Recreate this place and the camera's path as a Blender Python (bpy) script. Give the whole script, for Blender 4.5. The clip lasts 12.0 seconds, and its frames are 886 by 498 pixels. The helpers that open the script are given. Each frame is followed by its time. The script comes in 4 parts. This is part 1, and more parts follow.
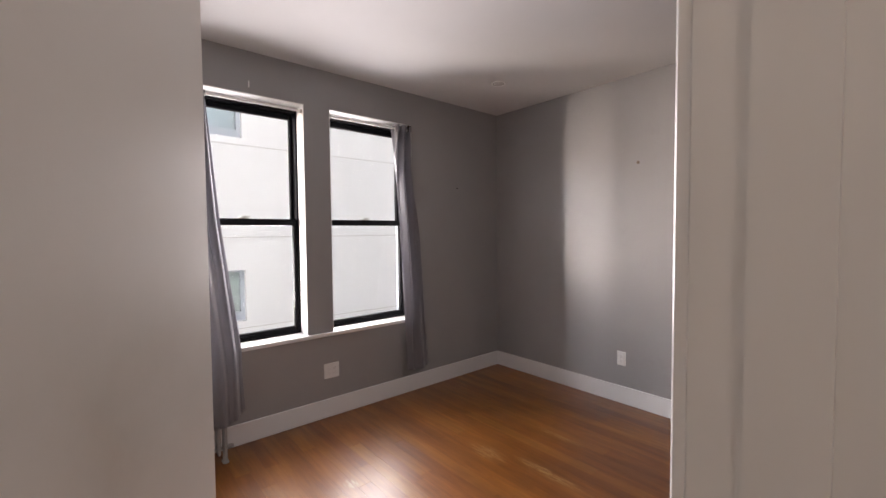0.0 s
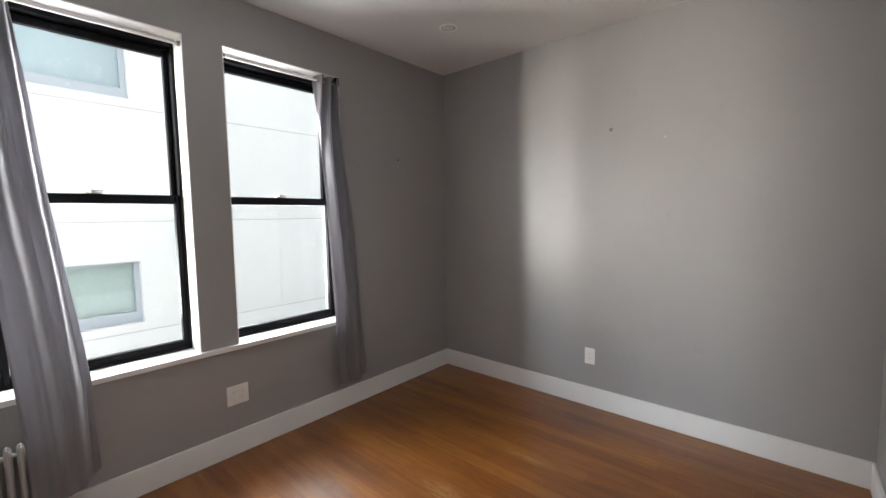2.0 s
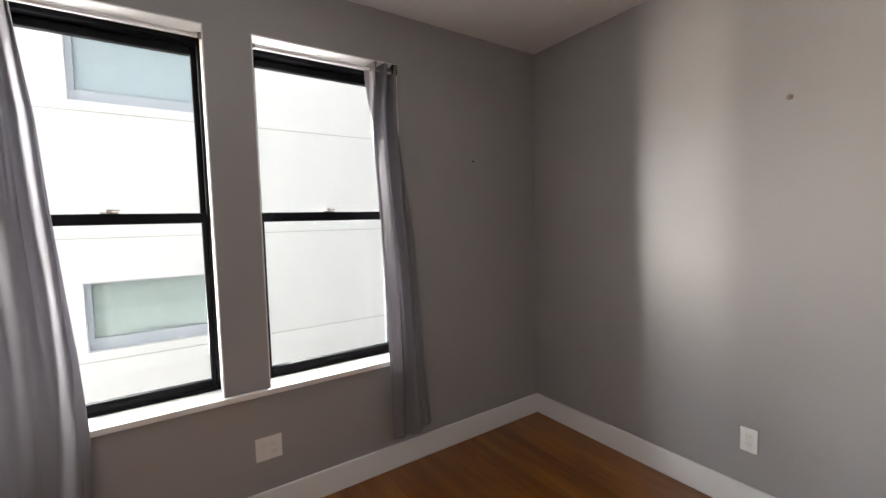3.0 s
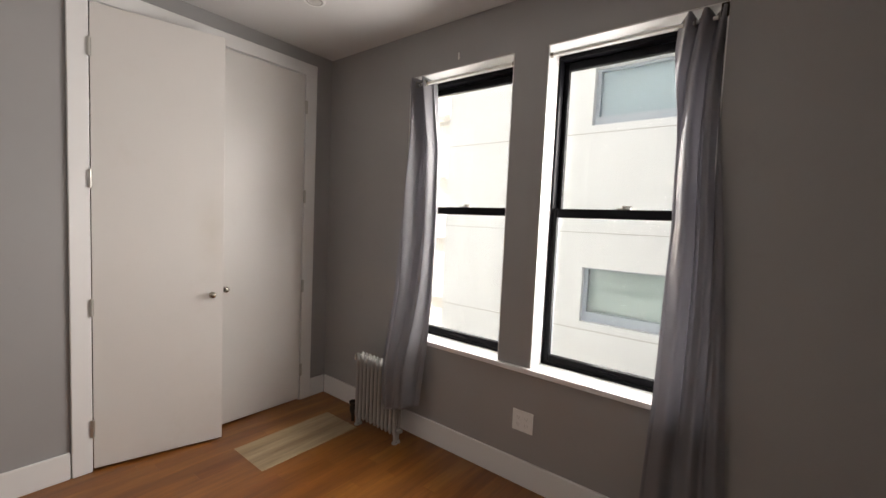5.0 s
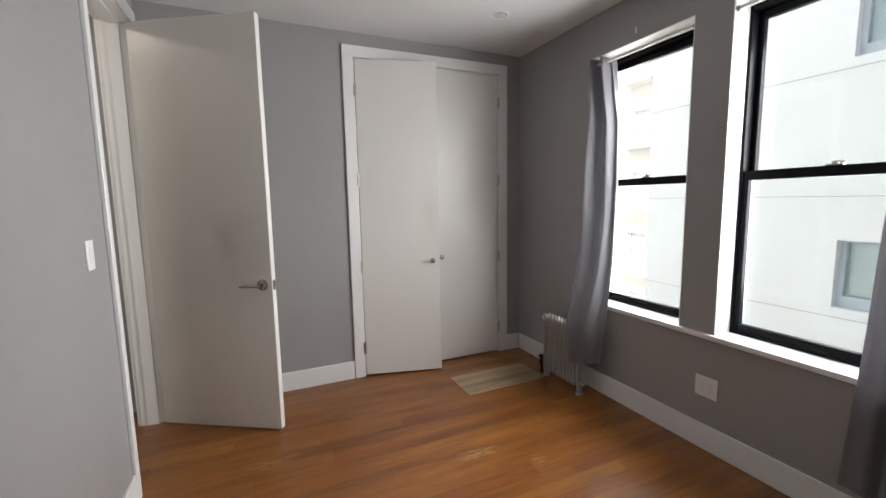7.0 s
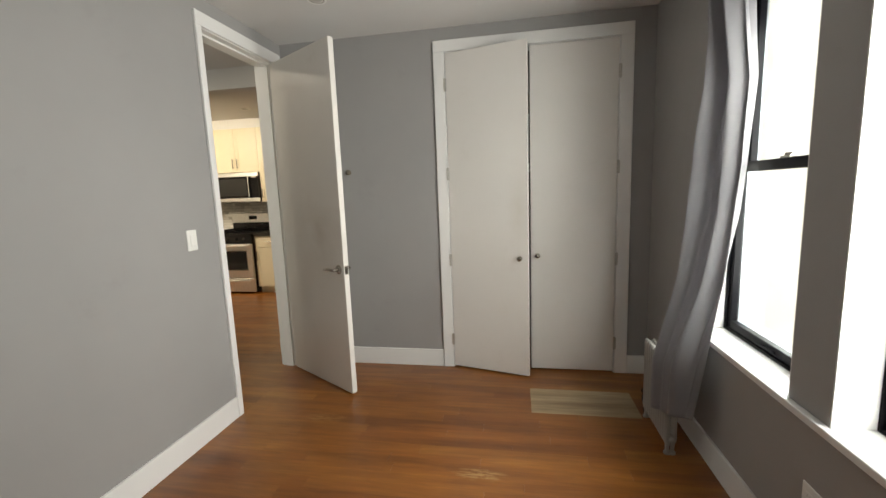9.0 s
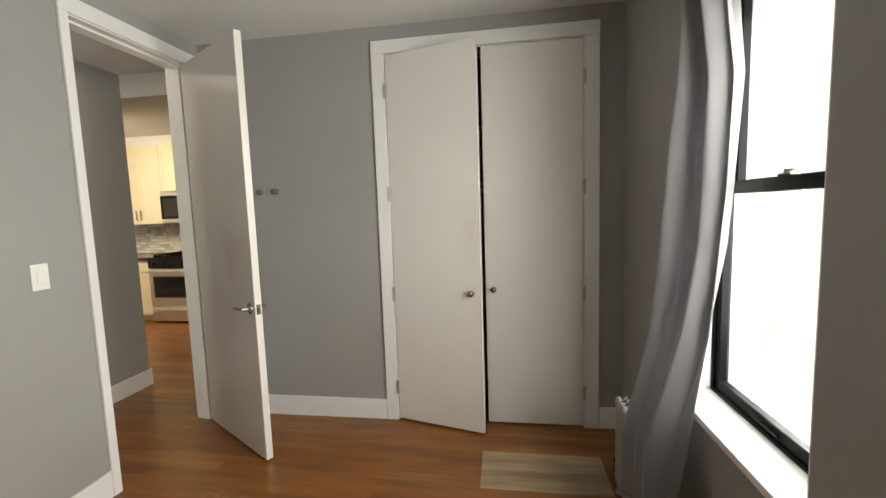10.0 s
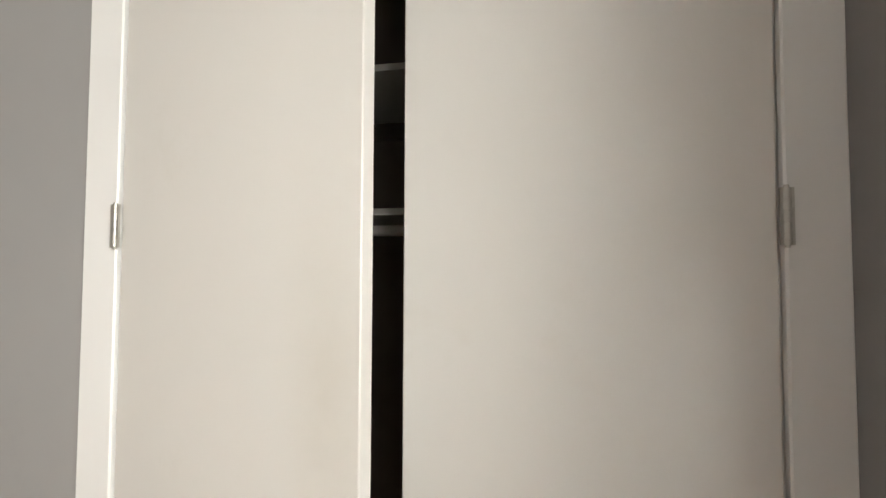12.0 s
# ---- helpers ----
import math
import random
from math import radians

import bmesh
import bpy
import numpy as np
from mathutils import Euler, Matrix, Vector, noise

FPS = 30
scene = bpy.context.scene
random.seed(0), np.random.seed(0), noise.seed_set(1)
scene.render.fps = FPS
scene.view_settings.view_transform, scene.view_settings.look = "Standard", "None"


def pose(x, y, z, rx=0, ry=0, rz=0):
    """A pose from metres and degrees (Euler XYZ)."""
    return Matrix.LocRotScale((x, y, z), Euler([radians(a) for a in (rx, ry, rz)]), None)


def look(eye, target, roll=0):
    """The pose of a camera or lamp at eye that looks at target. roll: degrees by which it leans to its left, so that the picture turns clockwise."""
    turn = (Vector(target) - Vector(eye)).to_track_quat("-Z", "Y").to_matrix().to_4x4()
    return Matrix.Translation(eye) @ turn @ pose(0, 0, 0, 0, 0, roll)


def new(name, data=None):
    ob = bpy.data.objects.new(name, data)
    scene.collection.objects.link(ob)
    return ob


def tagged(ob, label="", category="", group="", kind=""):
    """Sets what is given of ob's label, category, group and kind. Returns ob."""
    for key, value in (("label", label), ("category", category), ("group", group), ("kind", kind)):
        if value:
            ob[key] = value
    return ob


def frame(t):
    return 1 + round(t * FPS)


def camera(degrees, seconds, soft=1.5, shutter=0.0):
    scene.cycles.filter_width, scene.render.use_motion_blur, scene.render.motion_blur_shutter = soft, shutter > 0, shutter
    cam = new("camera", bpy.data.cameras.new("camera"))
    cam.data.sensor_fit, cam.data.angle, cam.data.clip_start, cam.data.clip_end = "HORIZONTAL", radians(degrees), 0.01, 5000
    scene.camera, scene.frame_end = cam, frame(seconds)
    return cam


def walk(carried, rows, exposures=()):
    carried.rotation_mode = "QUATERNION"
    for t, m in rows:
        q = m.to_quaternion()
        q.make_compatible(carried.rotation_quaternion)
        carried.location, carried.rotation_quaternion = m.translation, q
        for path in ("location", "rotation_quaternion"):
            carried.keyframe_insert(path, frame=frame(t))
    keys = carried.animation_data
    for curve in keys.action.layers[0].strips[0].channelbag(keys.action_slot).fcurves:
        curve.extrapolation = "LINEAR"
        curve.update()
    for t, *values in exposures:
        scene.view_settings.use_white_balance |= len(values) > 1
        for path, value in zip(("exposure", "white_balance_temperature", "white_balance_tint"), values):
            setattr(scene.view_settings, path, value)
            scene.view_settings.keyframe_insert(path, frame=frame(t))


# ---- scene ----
cam = camera(94.3, 12.0)
PATH = [
    (0, (0.414, -2.950, 1.410), (1.708, -1.427, 1.329), -0.5),
    (0.5, (0.530, -2.820, 1.368), (1.824, -1.301, 1.236), -1.4),
    (1, (0.613, -2.704, 1.367), (2.073, -1.353, 1.151), -1.3),
    (1.5, (0.662, -2.637, 1.387), (2.182, -1.345, 1.223), -0.6),
    (2, (0.818, -2.466, 1.394), (2.319, -1.154, 1.227), -0.8),
    (2.5, (1.119, -2.271, 1.447), (2.546, -0.878, 1.302), -1.6),
    (2.7, (1.233, -2.212, 1.449), (2.569, -0.731, 1.303), -1.7),
    (4.5, (2.46, -1.881, 1.433), (1.629, -0.064, 1.339), 3.0),
    (5, (2.751, -2.008, 1.419), (1.517, -0.439, 1.288), 2.6),
    (5.5, (2.995, -2.214, 1.425), (1.43, -0.984, 1.229), 1.5),
    (6, (3.134, -2.261, 1.413), (1.398, -1.292, 1.192), 0.8),
    (6.5, (3.169, -2.258, 1.416), (1.413, -1.334, 1.166), 0.1),
    (7, (3.156, -2.178, 1.397), (1.342, -1.37, 1.16), -1.0),
    (7.5, (3.178, -1.862, 1.435), (1.241, -1.412, 1.215), -2.1),
    (7.7, (3.171, -1.738, 1.435), (1.209, -1.418, 1.222), -2.0),
    (9.3, (3.188, -0.856, 1.433), (1.248, -1.244, 1.146), -2.2),
    (9.5, (3.096, -0.814, 1.44), (1.147, -1.172, 1.17), -2.1),
    (10, (2.667, -0.723, 1.45), (0.699, -1.023, 1.256), -1.9),
    (10.5, (2.161, -0.644, 1.49), (0.186, -0.947, 1.385), -1.6),
    (11, (1.621, -0.622, 1.449), (-0.349, -0.967, 1.426), -1.0),
    (11.5, (1.110, -0.606, 1.447), (-0.856, -0.965, 1.506), -0.3),
    (12, (0.742, -0.650, 1.485), (-1.226, -1.001, 1.554), 0.2),
]
EXPOSURE = [
    (0.0, 1.56, 6750, 18), (0.5, 1.70, 6350, 8), (1.0, 1.80, 6250, 5), (1.5, 1.88, 6320, 6), (2.5, 1.74, 6500, 9), (4.5, 1.54, 7150, 14), (5.0, 1.36, 7000, 11), (5.5, 1.38, 6450, 8),
    (6.5, 1.36, 6350, 7), (7.5, 1.38, 6500, 7), (9.5, 1.32, 7050, 1), (10.5, 1.48, 7200, 3), (11.0, 1.76, 7200, 4), (11.5, 1.92, 7000, 4), (12.0, 1.84, 6950, 4),
]
walk(cam, [(t, look(eye, target, roll)) for t, eye, target, roll in PATH], EXPOSURE)

# ---- light ----
world = bpy.data.worlds.new("sky")
scene.world = world
world.use_nodes = True
sky = world.node_tree.nodes.new("ShaderNodeTexSky")
sky.sky_type, sky.sun_disc = "NISHITA", False
sky.dust_density, sky.air_density = 5.0, 0.8
SUN_UP, SUN_TURN = radians(38), radians(165)
sky.sun_elevation, sky.sun_rotation = SUN_UP, SUN_TURN
sky_back = world.node_tree.nodes["Background"]
sky_back.inputs["Strength"].default_value = 0.08
world.node_tree.links.new(sky.outputs[0], sky_back.inputs["Color"])

sun = new("sun", bpy.data.lights.new("sun", "SUN"))
sun.data.energy, sun.data.angle, sun.data.color = 2.7, radians(0.53), (1.0, 0.97, 0.93)
sun_at = Vector((math.sin(SUN_TURN) * math.cos(SUN_UP), math.cos(SUN_TURN) * math.cos(SUN_UP), math.sin(SUN_UP)))
sun.matrix_world = look(sun_at * 60, (0, 0, 0))


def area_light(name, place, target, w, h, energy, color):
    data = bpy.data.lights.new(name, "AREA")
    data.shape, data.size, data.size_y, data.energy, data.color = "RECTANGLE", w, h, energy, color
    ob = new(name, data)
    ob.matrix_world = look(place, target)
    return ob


# the alley's daylight, in the two window openings
for name, x in (("daylight_west", 1.222), ("daylight_east", 2.182)):
    area_light(name, (x + 0.04, 0.31, 1.50), (x - 0.54, -1, 1.32), 0.58, 1.36, 12.0, (1.0, 0.972, 0.985)).data.spread = radians(140)
# unseen lamp panel added for the sunlit street at the alley's west mouth
street = area_light("street_glow_panel", (-7.35, 7.3, 0.1), (2.2, 0.1, 1.5), 2.8, 4.6, 145.0, (1.0, 0.89, 0.79))
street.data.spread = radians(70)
# second added panel, bluish, standing in for the sky above that street
sky_panel = area_light("street_sky_panel", (-7.35, 7.3, 5.4), (2.2, 0.1, 1.4), 2.8, 4.6, 105.0, (0.86, 0.93, 1.0))
sky_panel.data.spread = radians(70)
# the kitchen's warm ceiling lamps
area_light("kitchen_lamp", (-1.4, -5.5, 2.58), (-2.35, -5.35, 0.9), 0.5, 1.6, 33, (1.0, 0.83, 0.64))
# small fill lamp added without a fixture, warms the doorway's jamb and leaf
area_light("hall_fill", (0.40, -3.42, 2.60), (0.40, -3.42, 0), 0.12, 0.12, 1.3, (1.0, 0.86, 0.75))
# unseen lamp added before the hall's end wall, lights the leaf near its hinge
area_light("hall_end_fill", (2.12, -3.38, 1.42), (0.0, -3.25, 1.42), 0.7, 2.1, 3.4, (1.0, 0.95, 0.86))


# ---- materials ----
class Mat:
    def __init__(self, name, rough=0.5, metal=0.0, spec=0.5):
        self.m = bpy.data.materials.new(name)
        self.m.use_nodes = True
        self.t = self.m.node_tree
        self.b = self.t.nodes["Principled BSDF"]
        self.b.inputs["Roughness"].default_value = rough
        self.b.inputs["Metallic"].default_value = metal
        self.b.inputs["Specular IOR Level"].default_value = spec
        self.coord = self.t.nodes.new("ShaderNodeTexCoord").outputs["Object"]

    def node(self, kind, **values):
        n = self.t.nodes.new(kind)
        for k, v in values.items():
            n.inputs[k.replace("_", " ")].default_value = v
        return n

    def link(self, a, b):
        self.t.links.new(a, b)

    def scaled(self, sx, sy, sz, source=None):
        n = self.node("ShaderNodeMapping")
        n.inputs["Scale"].default_value = (sx, sy, sz)
        self.link(source or self.coord, n.inputs["Vector"])
        return n.outputs[0]

    def noise(self, scale, detail=3.0, vec=None, rough=0.55):
        n = self.node("ShaderNodeTexNoise", Scale=scale, Detail=detail, Roughness=rough)
        self.link(vec or self.coord, n.inputs["Vector"])
        return n.outputs["Fac"]

    def ramp(self, fac, stops):
        n = self.t.nodes.new("ShaderNodeValToRGB")
        e = n.color_ramp.elements
        while len(e) < len(stops):
            e.new(0.5)
        for el, (p, c) in zip(e, stops):
            el.position, el.color = p, (*c, 1) if len(c) == 3 else c
        self.link(fac, n.inputs[0])
        return n.outputs[0]

    def mix(self, a, b, fac, blend="MIX"):
        n = self.t.nodes.new("ShaderNodeMix")
        n.data_type, n.blend_type = "RGBA", blend
        for sock, v in ((n.inputs[0], fac), (n.inputs[6], a), (n.inputs[7], b)):
            if isinstance(v, (int, float)):
                sock.default_value = v
            elif isinstance(v, tuple):
                sock.default_value = (*v, 1)
            else:
                self.link(v, sock)
        return n.outputs[2]

    def color(self, v):
        if isinstance(v, tuple):
            self.b.inputs["Base Color"].default_value = (*v, 1)
        else:
            self.link(v, self.b.inputs["Base Color"])
        return self

    def bump(self, height, strength=0.2, distance=0.002):
        n = self.node("ShaderNodeBump", Strength=strength, Distance=distance)
        self.link(height, n.inputs["Height"])
        self.link(n.outputs[0], self.b.inputs["Normal"])
        return self

    def rough(self, fac, low, high):
        n = self.node("ShaderNodeMapRange")
        n.inputs["To Min"].default_value, n.inputs["To Max"].default_value = low, high
        self.link(fac, n.inputs["Value"])
        self.link(n.outputs[0], self.b.inputs["Roughness"])
        return self


def paint(name, color, var=0.05, rough=0.45, roller=0.25, stain=None):
    """Rolled or brushed paint: faint clouds, a fine roller stipple, uneven gloss."""
    m = Mat(name, rough)
    low = tuple(c * (1 - var) for c in color)
    high = tuple(min(1, c * (1 + var)) for c in color)
    cloud = m.noise(1.3, 4)
    base = m.ramp(cloud, [(0.3, low), (0.7, high)])
    if stain:
        spots = m.ramp(m.noise(3.1, 6, rough=0.7), [(0.60, (0, 0, 0)), (0.74, (1, 1, 1))])
        n = m.node("ShaderNodeMath")
        n.operation = "MULTIPLY"
        m.link(spots, n.inputs[0])
        n.inputs[1].default_value = 0.25
        base = m.mix(base, stain, n.outputs[0])
    m.color(base)
    m.bump(m.noise(260, 2), roller, 0.0006)
    m.rough(m.noise(9, 3), rough - 0.06, rough + 0.08)
    return m.m


WALL = paint("gray_wall_paint", (0.335, 0.331, 0.327), 0.045, 0.38, 0.35, (0.25, 0.244, 0.237))
CEIL = paint("ceiling_paint", (0.67, 0.662, 0.652), 0.03, 0.8, 0.3)
TRIM = paint("white_trim_paint", (0.80, 0.80, 0.79), 0.02, 0.34, 0.12)
DOOR = paint("door_paint", (0.76, 0.74, 0.71), 0.025, 0.36, 0.15, (0.66, 0.62, 0.56))


def smudge(mat, place, size, tone, amount):
    """A soft grubby patch where people push the door."""
    t = mat.node_tree
    b = t.nodes["Principled BSDF"]
    old = b.inputs["Base Color"].links[0].from_socket
    co, mp = t.nodes.new("ShaderNodeTexCoord"), t.nodes.new("ShaderNodeMapping")
    mp.vector_type = "TEXTURE"
    mp.inputs["Location"].default_value, mp.inputs["Scale"].default_value = place, size
    g, n, mul, mix = t.nodes.new("ShaderNodeTexGradient"), t.nodes.new("ShaderNodeTexNoise"), t.nodes.new("ShaderNodeMath"), t.nodes.new("ShaderNodeMix")
    g.gradient_type, mul.operation, mix.data_type = "QUADRATIC_SPHERE", "MULTIPLY", "RGBA"
    n.inputs["Scale"].default_value, n.inputs["Detail"].default_value = 7.0, 5.0
    scale = t.nodes.new("ShaderNodeMath")
    scale.operation, scale.inputs[1].default_value = "MULTIPLY", amount
    t.links.new(co.outputs["Object"], mp.inputs["Vector"])
    t.links.new(mp.outputs[0], g.inputs["Vector"])
    t.links.new(co.outputs["Object"], n.inputs["Vector"])
    t.links.new(g.outputs["Fac"], mul.inputs[0])
    t.links.new(n.outputs["Fac"], mul.inputs[1])
    t.links.new(mul.outputs[0], scale.inputs[0])
    t.links.new(scale.outputs[0], mix.inputs[0])
    t.links.new(old, mix.inputs[6])
    mix.inputs[7].default_value = (*tone, 1)
    t.links.new(mix.outputs[2], b.inputs["Base Color"])


LEAF = paint("scuffed_door_paint", (0.74, 0.72, 0.68), 0.03, 0.36, 0.15, (0.60, 0.56, 0.49))
smudge(LEAF, (0.42, -2.34, 1.18), (0.45, 0.45, 0.60), (0.42, 0.37, 0.30), 0.9)
WINDOW_MESH = paint("oven_window_mesh", (0.03, 0.03, 0.029), 0.1, 0.3, 0.05)
SLOT = paint("socket_slot_plastic", (0.38, 0.37, 0.35), 0.02, 0.5, 0.02)
smudge(DOOR, (0.17, -0.94, 1.30), (0.22, 0.13, 0.45), (0.50, 0.44, 0.33), 0.6)
PLATE = paint("white_plastic", (0.82, 0.82, 0.80), 0.01, 0.3, 0.02)
RAD = paint("radiator_enamel", (0.36, 0.35, 0.335), 0.06, 0.4, 0.2, (0.42, 0.38, 0.33))
BLACK = paint("black_window_enamel", (0.008, 0.008, 0.010), 0.2, 0.34, 0.1)
BLACK.node_tree.nodes["Principled BSDF"].inputs["Specular IOR Level"].default_value = 0.08
# even brown, darker than the bedroom's gray walls
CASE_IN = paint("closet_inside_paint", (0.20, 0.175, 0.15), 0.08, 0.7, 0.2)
RACK = paint("white_wire_coating", (0.7, 0.68, 0.64), 0.02, 0.35, 0.05)
CAB = paint("cream_cabinet_paint", (0.80, 0.73, 0.56), 0.02, 0.35, 0.05)
FACADE = paint("white_stucco", (0.75, 0.765, 0.775), 0.012, 0.85, 0.15)
FACADE_FAR = paint("pale_brick_render", (0.80, 0.79, 0.77), 0.06, 0.85, 0.8)
CONCRETE = paint("concrete", (0.36, 0.35, 0.33), 0.10, 0.9, 0.9)
PAVING = paint("pale_concrete_paving", (0.52, 0.51, 0.49), 0.08, 0.9, 0.6)
OUT_FRAME = paint("blue_gray_window_frame", (0.42, 0.47, 0.53), 0.04, 0.5, 0.1)
FAR_BLIND = paint("far_pale_blind", (0.66, 0.67, 0.68), 0.04, 0.7, 0.1)
IRON = paint("far_iron_paint", (0.66, 0.66, 0.66), 0.1, 0.5, 0.1)


def metal(name, color, rough, brushed=0.0):
    m = Mat(name, rough, 1.0)
    m.color(m.ramp(m.noise(30, 3), [(0.3, tuple(c * 0.9 for c in color)), (0.7, color)]))
    if brushed:
        m.bump(m.noise(60, 2, m.scaled(1, 0.02, 12)), brushed, 0.0006)
    m.rough(m.noise(14, 3), max(0.05, rough - 0.07), rough + 0.1)
    return m.m


NICKEL = metal("satin_nickel", (0.42, 0.385, 0.335), 0.24)
HINGE = metal("pale_worn_nickel", (0.60, 0.58, 0.54), 0.38)
DULL_NICKEL = metal("dull_nickel", (0.36, 0.34, 0.31), 0.4)
STEEL = metal("brushed_stainless", (0.84, 0.83, 0.81), 0.42, 0.3)
BRONZE = metal("dark_valve_metal", (0.05, 0.042, 0.035), 0.55)


def black_glass():
    m = Mat("black_oven_glass", 0.08)
    m.color(m.ramp(m.noise(8, 2), [(0.3, (0.008, 0.008, 0.009)), (0.7, (0.016, 0.015, 0.015))]))
    return m.m


def pane_glass():
    m = Mat("window_glass", 0.02)
    t = m.t
    clear, gloss = t.nodes.new("ShaderNodeBsdfTransparent"), t.nodes.new("ShaderNodeBsdfGlossy")
    clear.inputs["Color"].default_value = (0.97, 0.985, 0.98, 1)
    gloss.inputs["Roughness"].default_value = 0.02
    mixer, facing = t.nodes.new("ShaderNodeMixShader"), m.node("ShaderNodeLayerWeight", Blend=0.5)
    power = m.node("ShaderNodeMath")
    power.operation = "POWER"
    power.inputs[1].default_value = 5.0
    t.links.new(facing.outputs["Facing"], power.inputs[0])
    fres = m.node("ShaderNodeMapRange")
    fres.inputs["To Min"].default_value, fres.inputs["To Max"].default_value = 0.035, 0.9
    t.links.new(power.outputs[0], fres.inputs["Value"])
    t.links.new(fres.outputs[0], mixer.inputs[0])
    t.links.new(clear.outputs[0], mixer.inputs[1])
    t.links.new(gloss.outputs[0], mixer.inputs[2])
    t.links.new(mixer.outputs[0], t.nodes["Material Output"].inputs["Surface"])
    return m.m


def wood(name, tones, rough=0.28, coat=0.25, wear_spots=()):
    """Strip oak: each board takes its own tone, with grain along its length (y)."""
    m = Mat(name, rough)
    info = m.t.nodes.new("ShaderNodeObjectInfo")
    geo = m.t.nodes.new("ShaderNodeNewGeometry")
    add = m.node("ShaderNodeMath")
    m.link(info.outputs["Random"], add.inputs[0])
    m.link(geo.outputs["Random Per Island"], add.inputs[1])
    wrap = m.node("ShaderNodeMath")
    wrap.operation = "FRACT"
    m.link(add.outputs[0], wrap.inputs[0])
    rnd = wrap.outputs[0]
    world_at = geo.outputs["Position"]
    shift = m.node("ShaderNodeCombineXYZ")
    times = m.node("ShaderNodeMath")
    times.operation = "MULTIPLY"
    times.inputs[1].default_value = 31.7
    m.link(rnd, times.inputs[0])
    m.link(times.outputs[0], shift.inputs[0])
    m.link(times.outputs[0], shift.inputs[1])
    plus = m.t.nodes.new("ShaderNodeVectorMath")
    m.link(world_at, plus.inputs[0])
    m.link(shift.outputs[0], plus.inputs[1])
    at = plus.outputs[0]
    tone = m.ramp(rnd, [(i / (len(tones) - 1), c) for i, c in enumerate(tones)])
    grain = m.noise(1, 6, m.scaled(46, 3.2, 46, at), 0.65)
    fine = m.noise(1, 3, m.scaled(260, 9, 260, at))
    streak = m.ramp(grain, [(0.30, (0.84, 0.80, 0.75)), (0.52, (1, 1, 1)), (0.72, (1.20, 1.17, 1.12))])
    col = m.mix(tone, streak, 1.0, "MULTIPLY")
    pores = m.ramp(fine, [(0.30, (0.82, 0.78, 0.72)), (0.50, (1, 1, 1))])
    col = m.mix(col, pores, 0.55, "MULTIPLY")
    wear = m.ramp(m.noise(0.9, 5, world_at), [(0.35, (0.86, 0.84, 0.82)), (0.65, (1.08, 1.07, 1.05))])
    col = m.mix(col, wear, 1.0, "MULTIPLY")
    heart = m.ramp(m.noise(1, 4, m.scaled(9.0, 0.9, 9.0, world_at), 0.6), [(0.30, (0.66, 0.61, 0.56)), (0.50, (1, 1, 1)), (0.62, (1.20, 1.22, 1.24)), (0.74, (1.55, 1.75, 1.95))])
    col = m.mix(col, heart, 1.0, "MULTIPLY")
    scratch = m.noise(1, 5, m.scaled(70, 9, 70, world_at), 0.7)
    scraped = m.ramp(scratch, [(0.40, (0, 0, 0)), (0.60, (1, 1, 1))])
    for x, y, wide, long, amount in wear_spots:
        spot = m.node("ShaderNodeMapping")
        spot.vector_type = "TEXTURE"
        spot.inputs["Location"].default_value, spot.inputs["Scale"].default_value = (x, y, 0), (wide, long, 1)
        m.link(world_at, spot.inputs["Vector"])
        ball = m.t.nodes.new("ShaderNodeTexGradient")
        ball.gradient_type = "SPHERICAL"
        m.link(spot.outputs[0], ball.inputs["Vector"])
        both = m.node("ShaderNodeMath")
        both.operation = "MULTIPLY"
        m.link(ball.outputs["Fac"], both.inputs[0])
        m.link(scraped, both.inputs[1])
        mask = m.ramp(both.outputs[0], [(0.10, (0, 0, 0)), (0.55, (amount, amount, amount))])
        col = m.mix(col, (0.42, 0.25, 0.10), mask)
    m.color(col)
    m.rough(m.noise(5, 4, world_at), rough - 0.05, rough + 0.14)
    m.b.inputs["Coat Weight"].default_value = coat
    m.b.inputs["Coat Roughness"].default_value = 0.27
    m.bump(grain, 0.12, 0.0006)
    return m.m


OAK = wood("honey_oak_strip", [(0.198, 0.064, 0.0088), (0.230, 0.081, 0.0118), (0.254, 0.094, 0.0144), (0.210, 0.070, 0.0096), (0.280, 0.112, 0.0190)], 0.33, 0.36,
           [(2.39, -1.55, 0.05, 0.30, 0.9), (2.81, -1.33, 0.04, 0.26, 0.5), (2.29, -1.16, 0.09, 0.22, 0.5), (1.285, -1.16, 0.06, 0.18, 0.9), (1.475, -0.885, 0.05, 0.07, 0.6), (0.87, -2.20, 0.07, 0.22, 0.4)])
PALE_OAK = wood("unstained_oak_strip", [(0.37, 0.285, 0.170), (0.34, 0.265, 0.175), (0.32, 0.245, 0.150)], 0.5, 0.0)
SUB = paint("floor_joint_shadow", (0.05, 0.024, 0.012), 0.1, 0.8, 0.1)


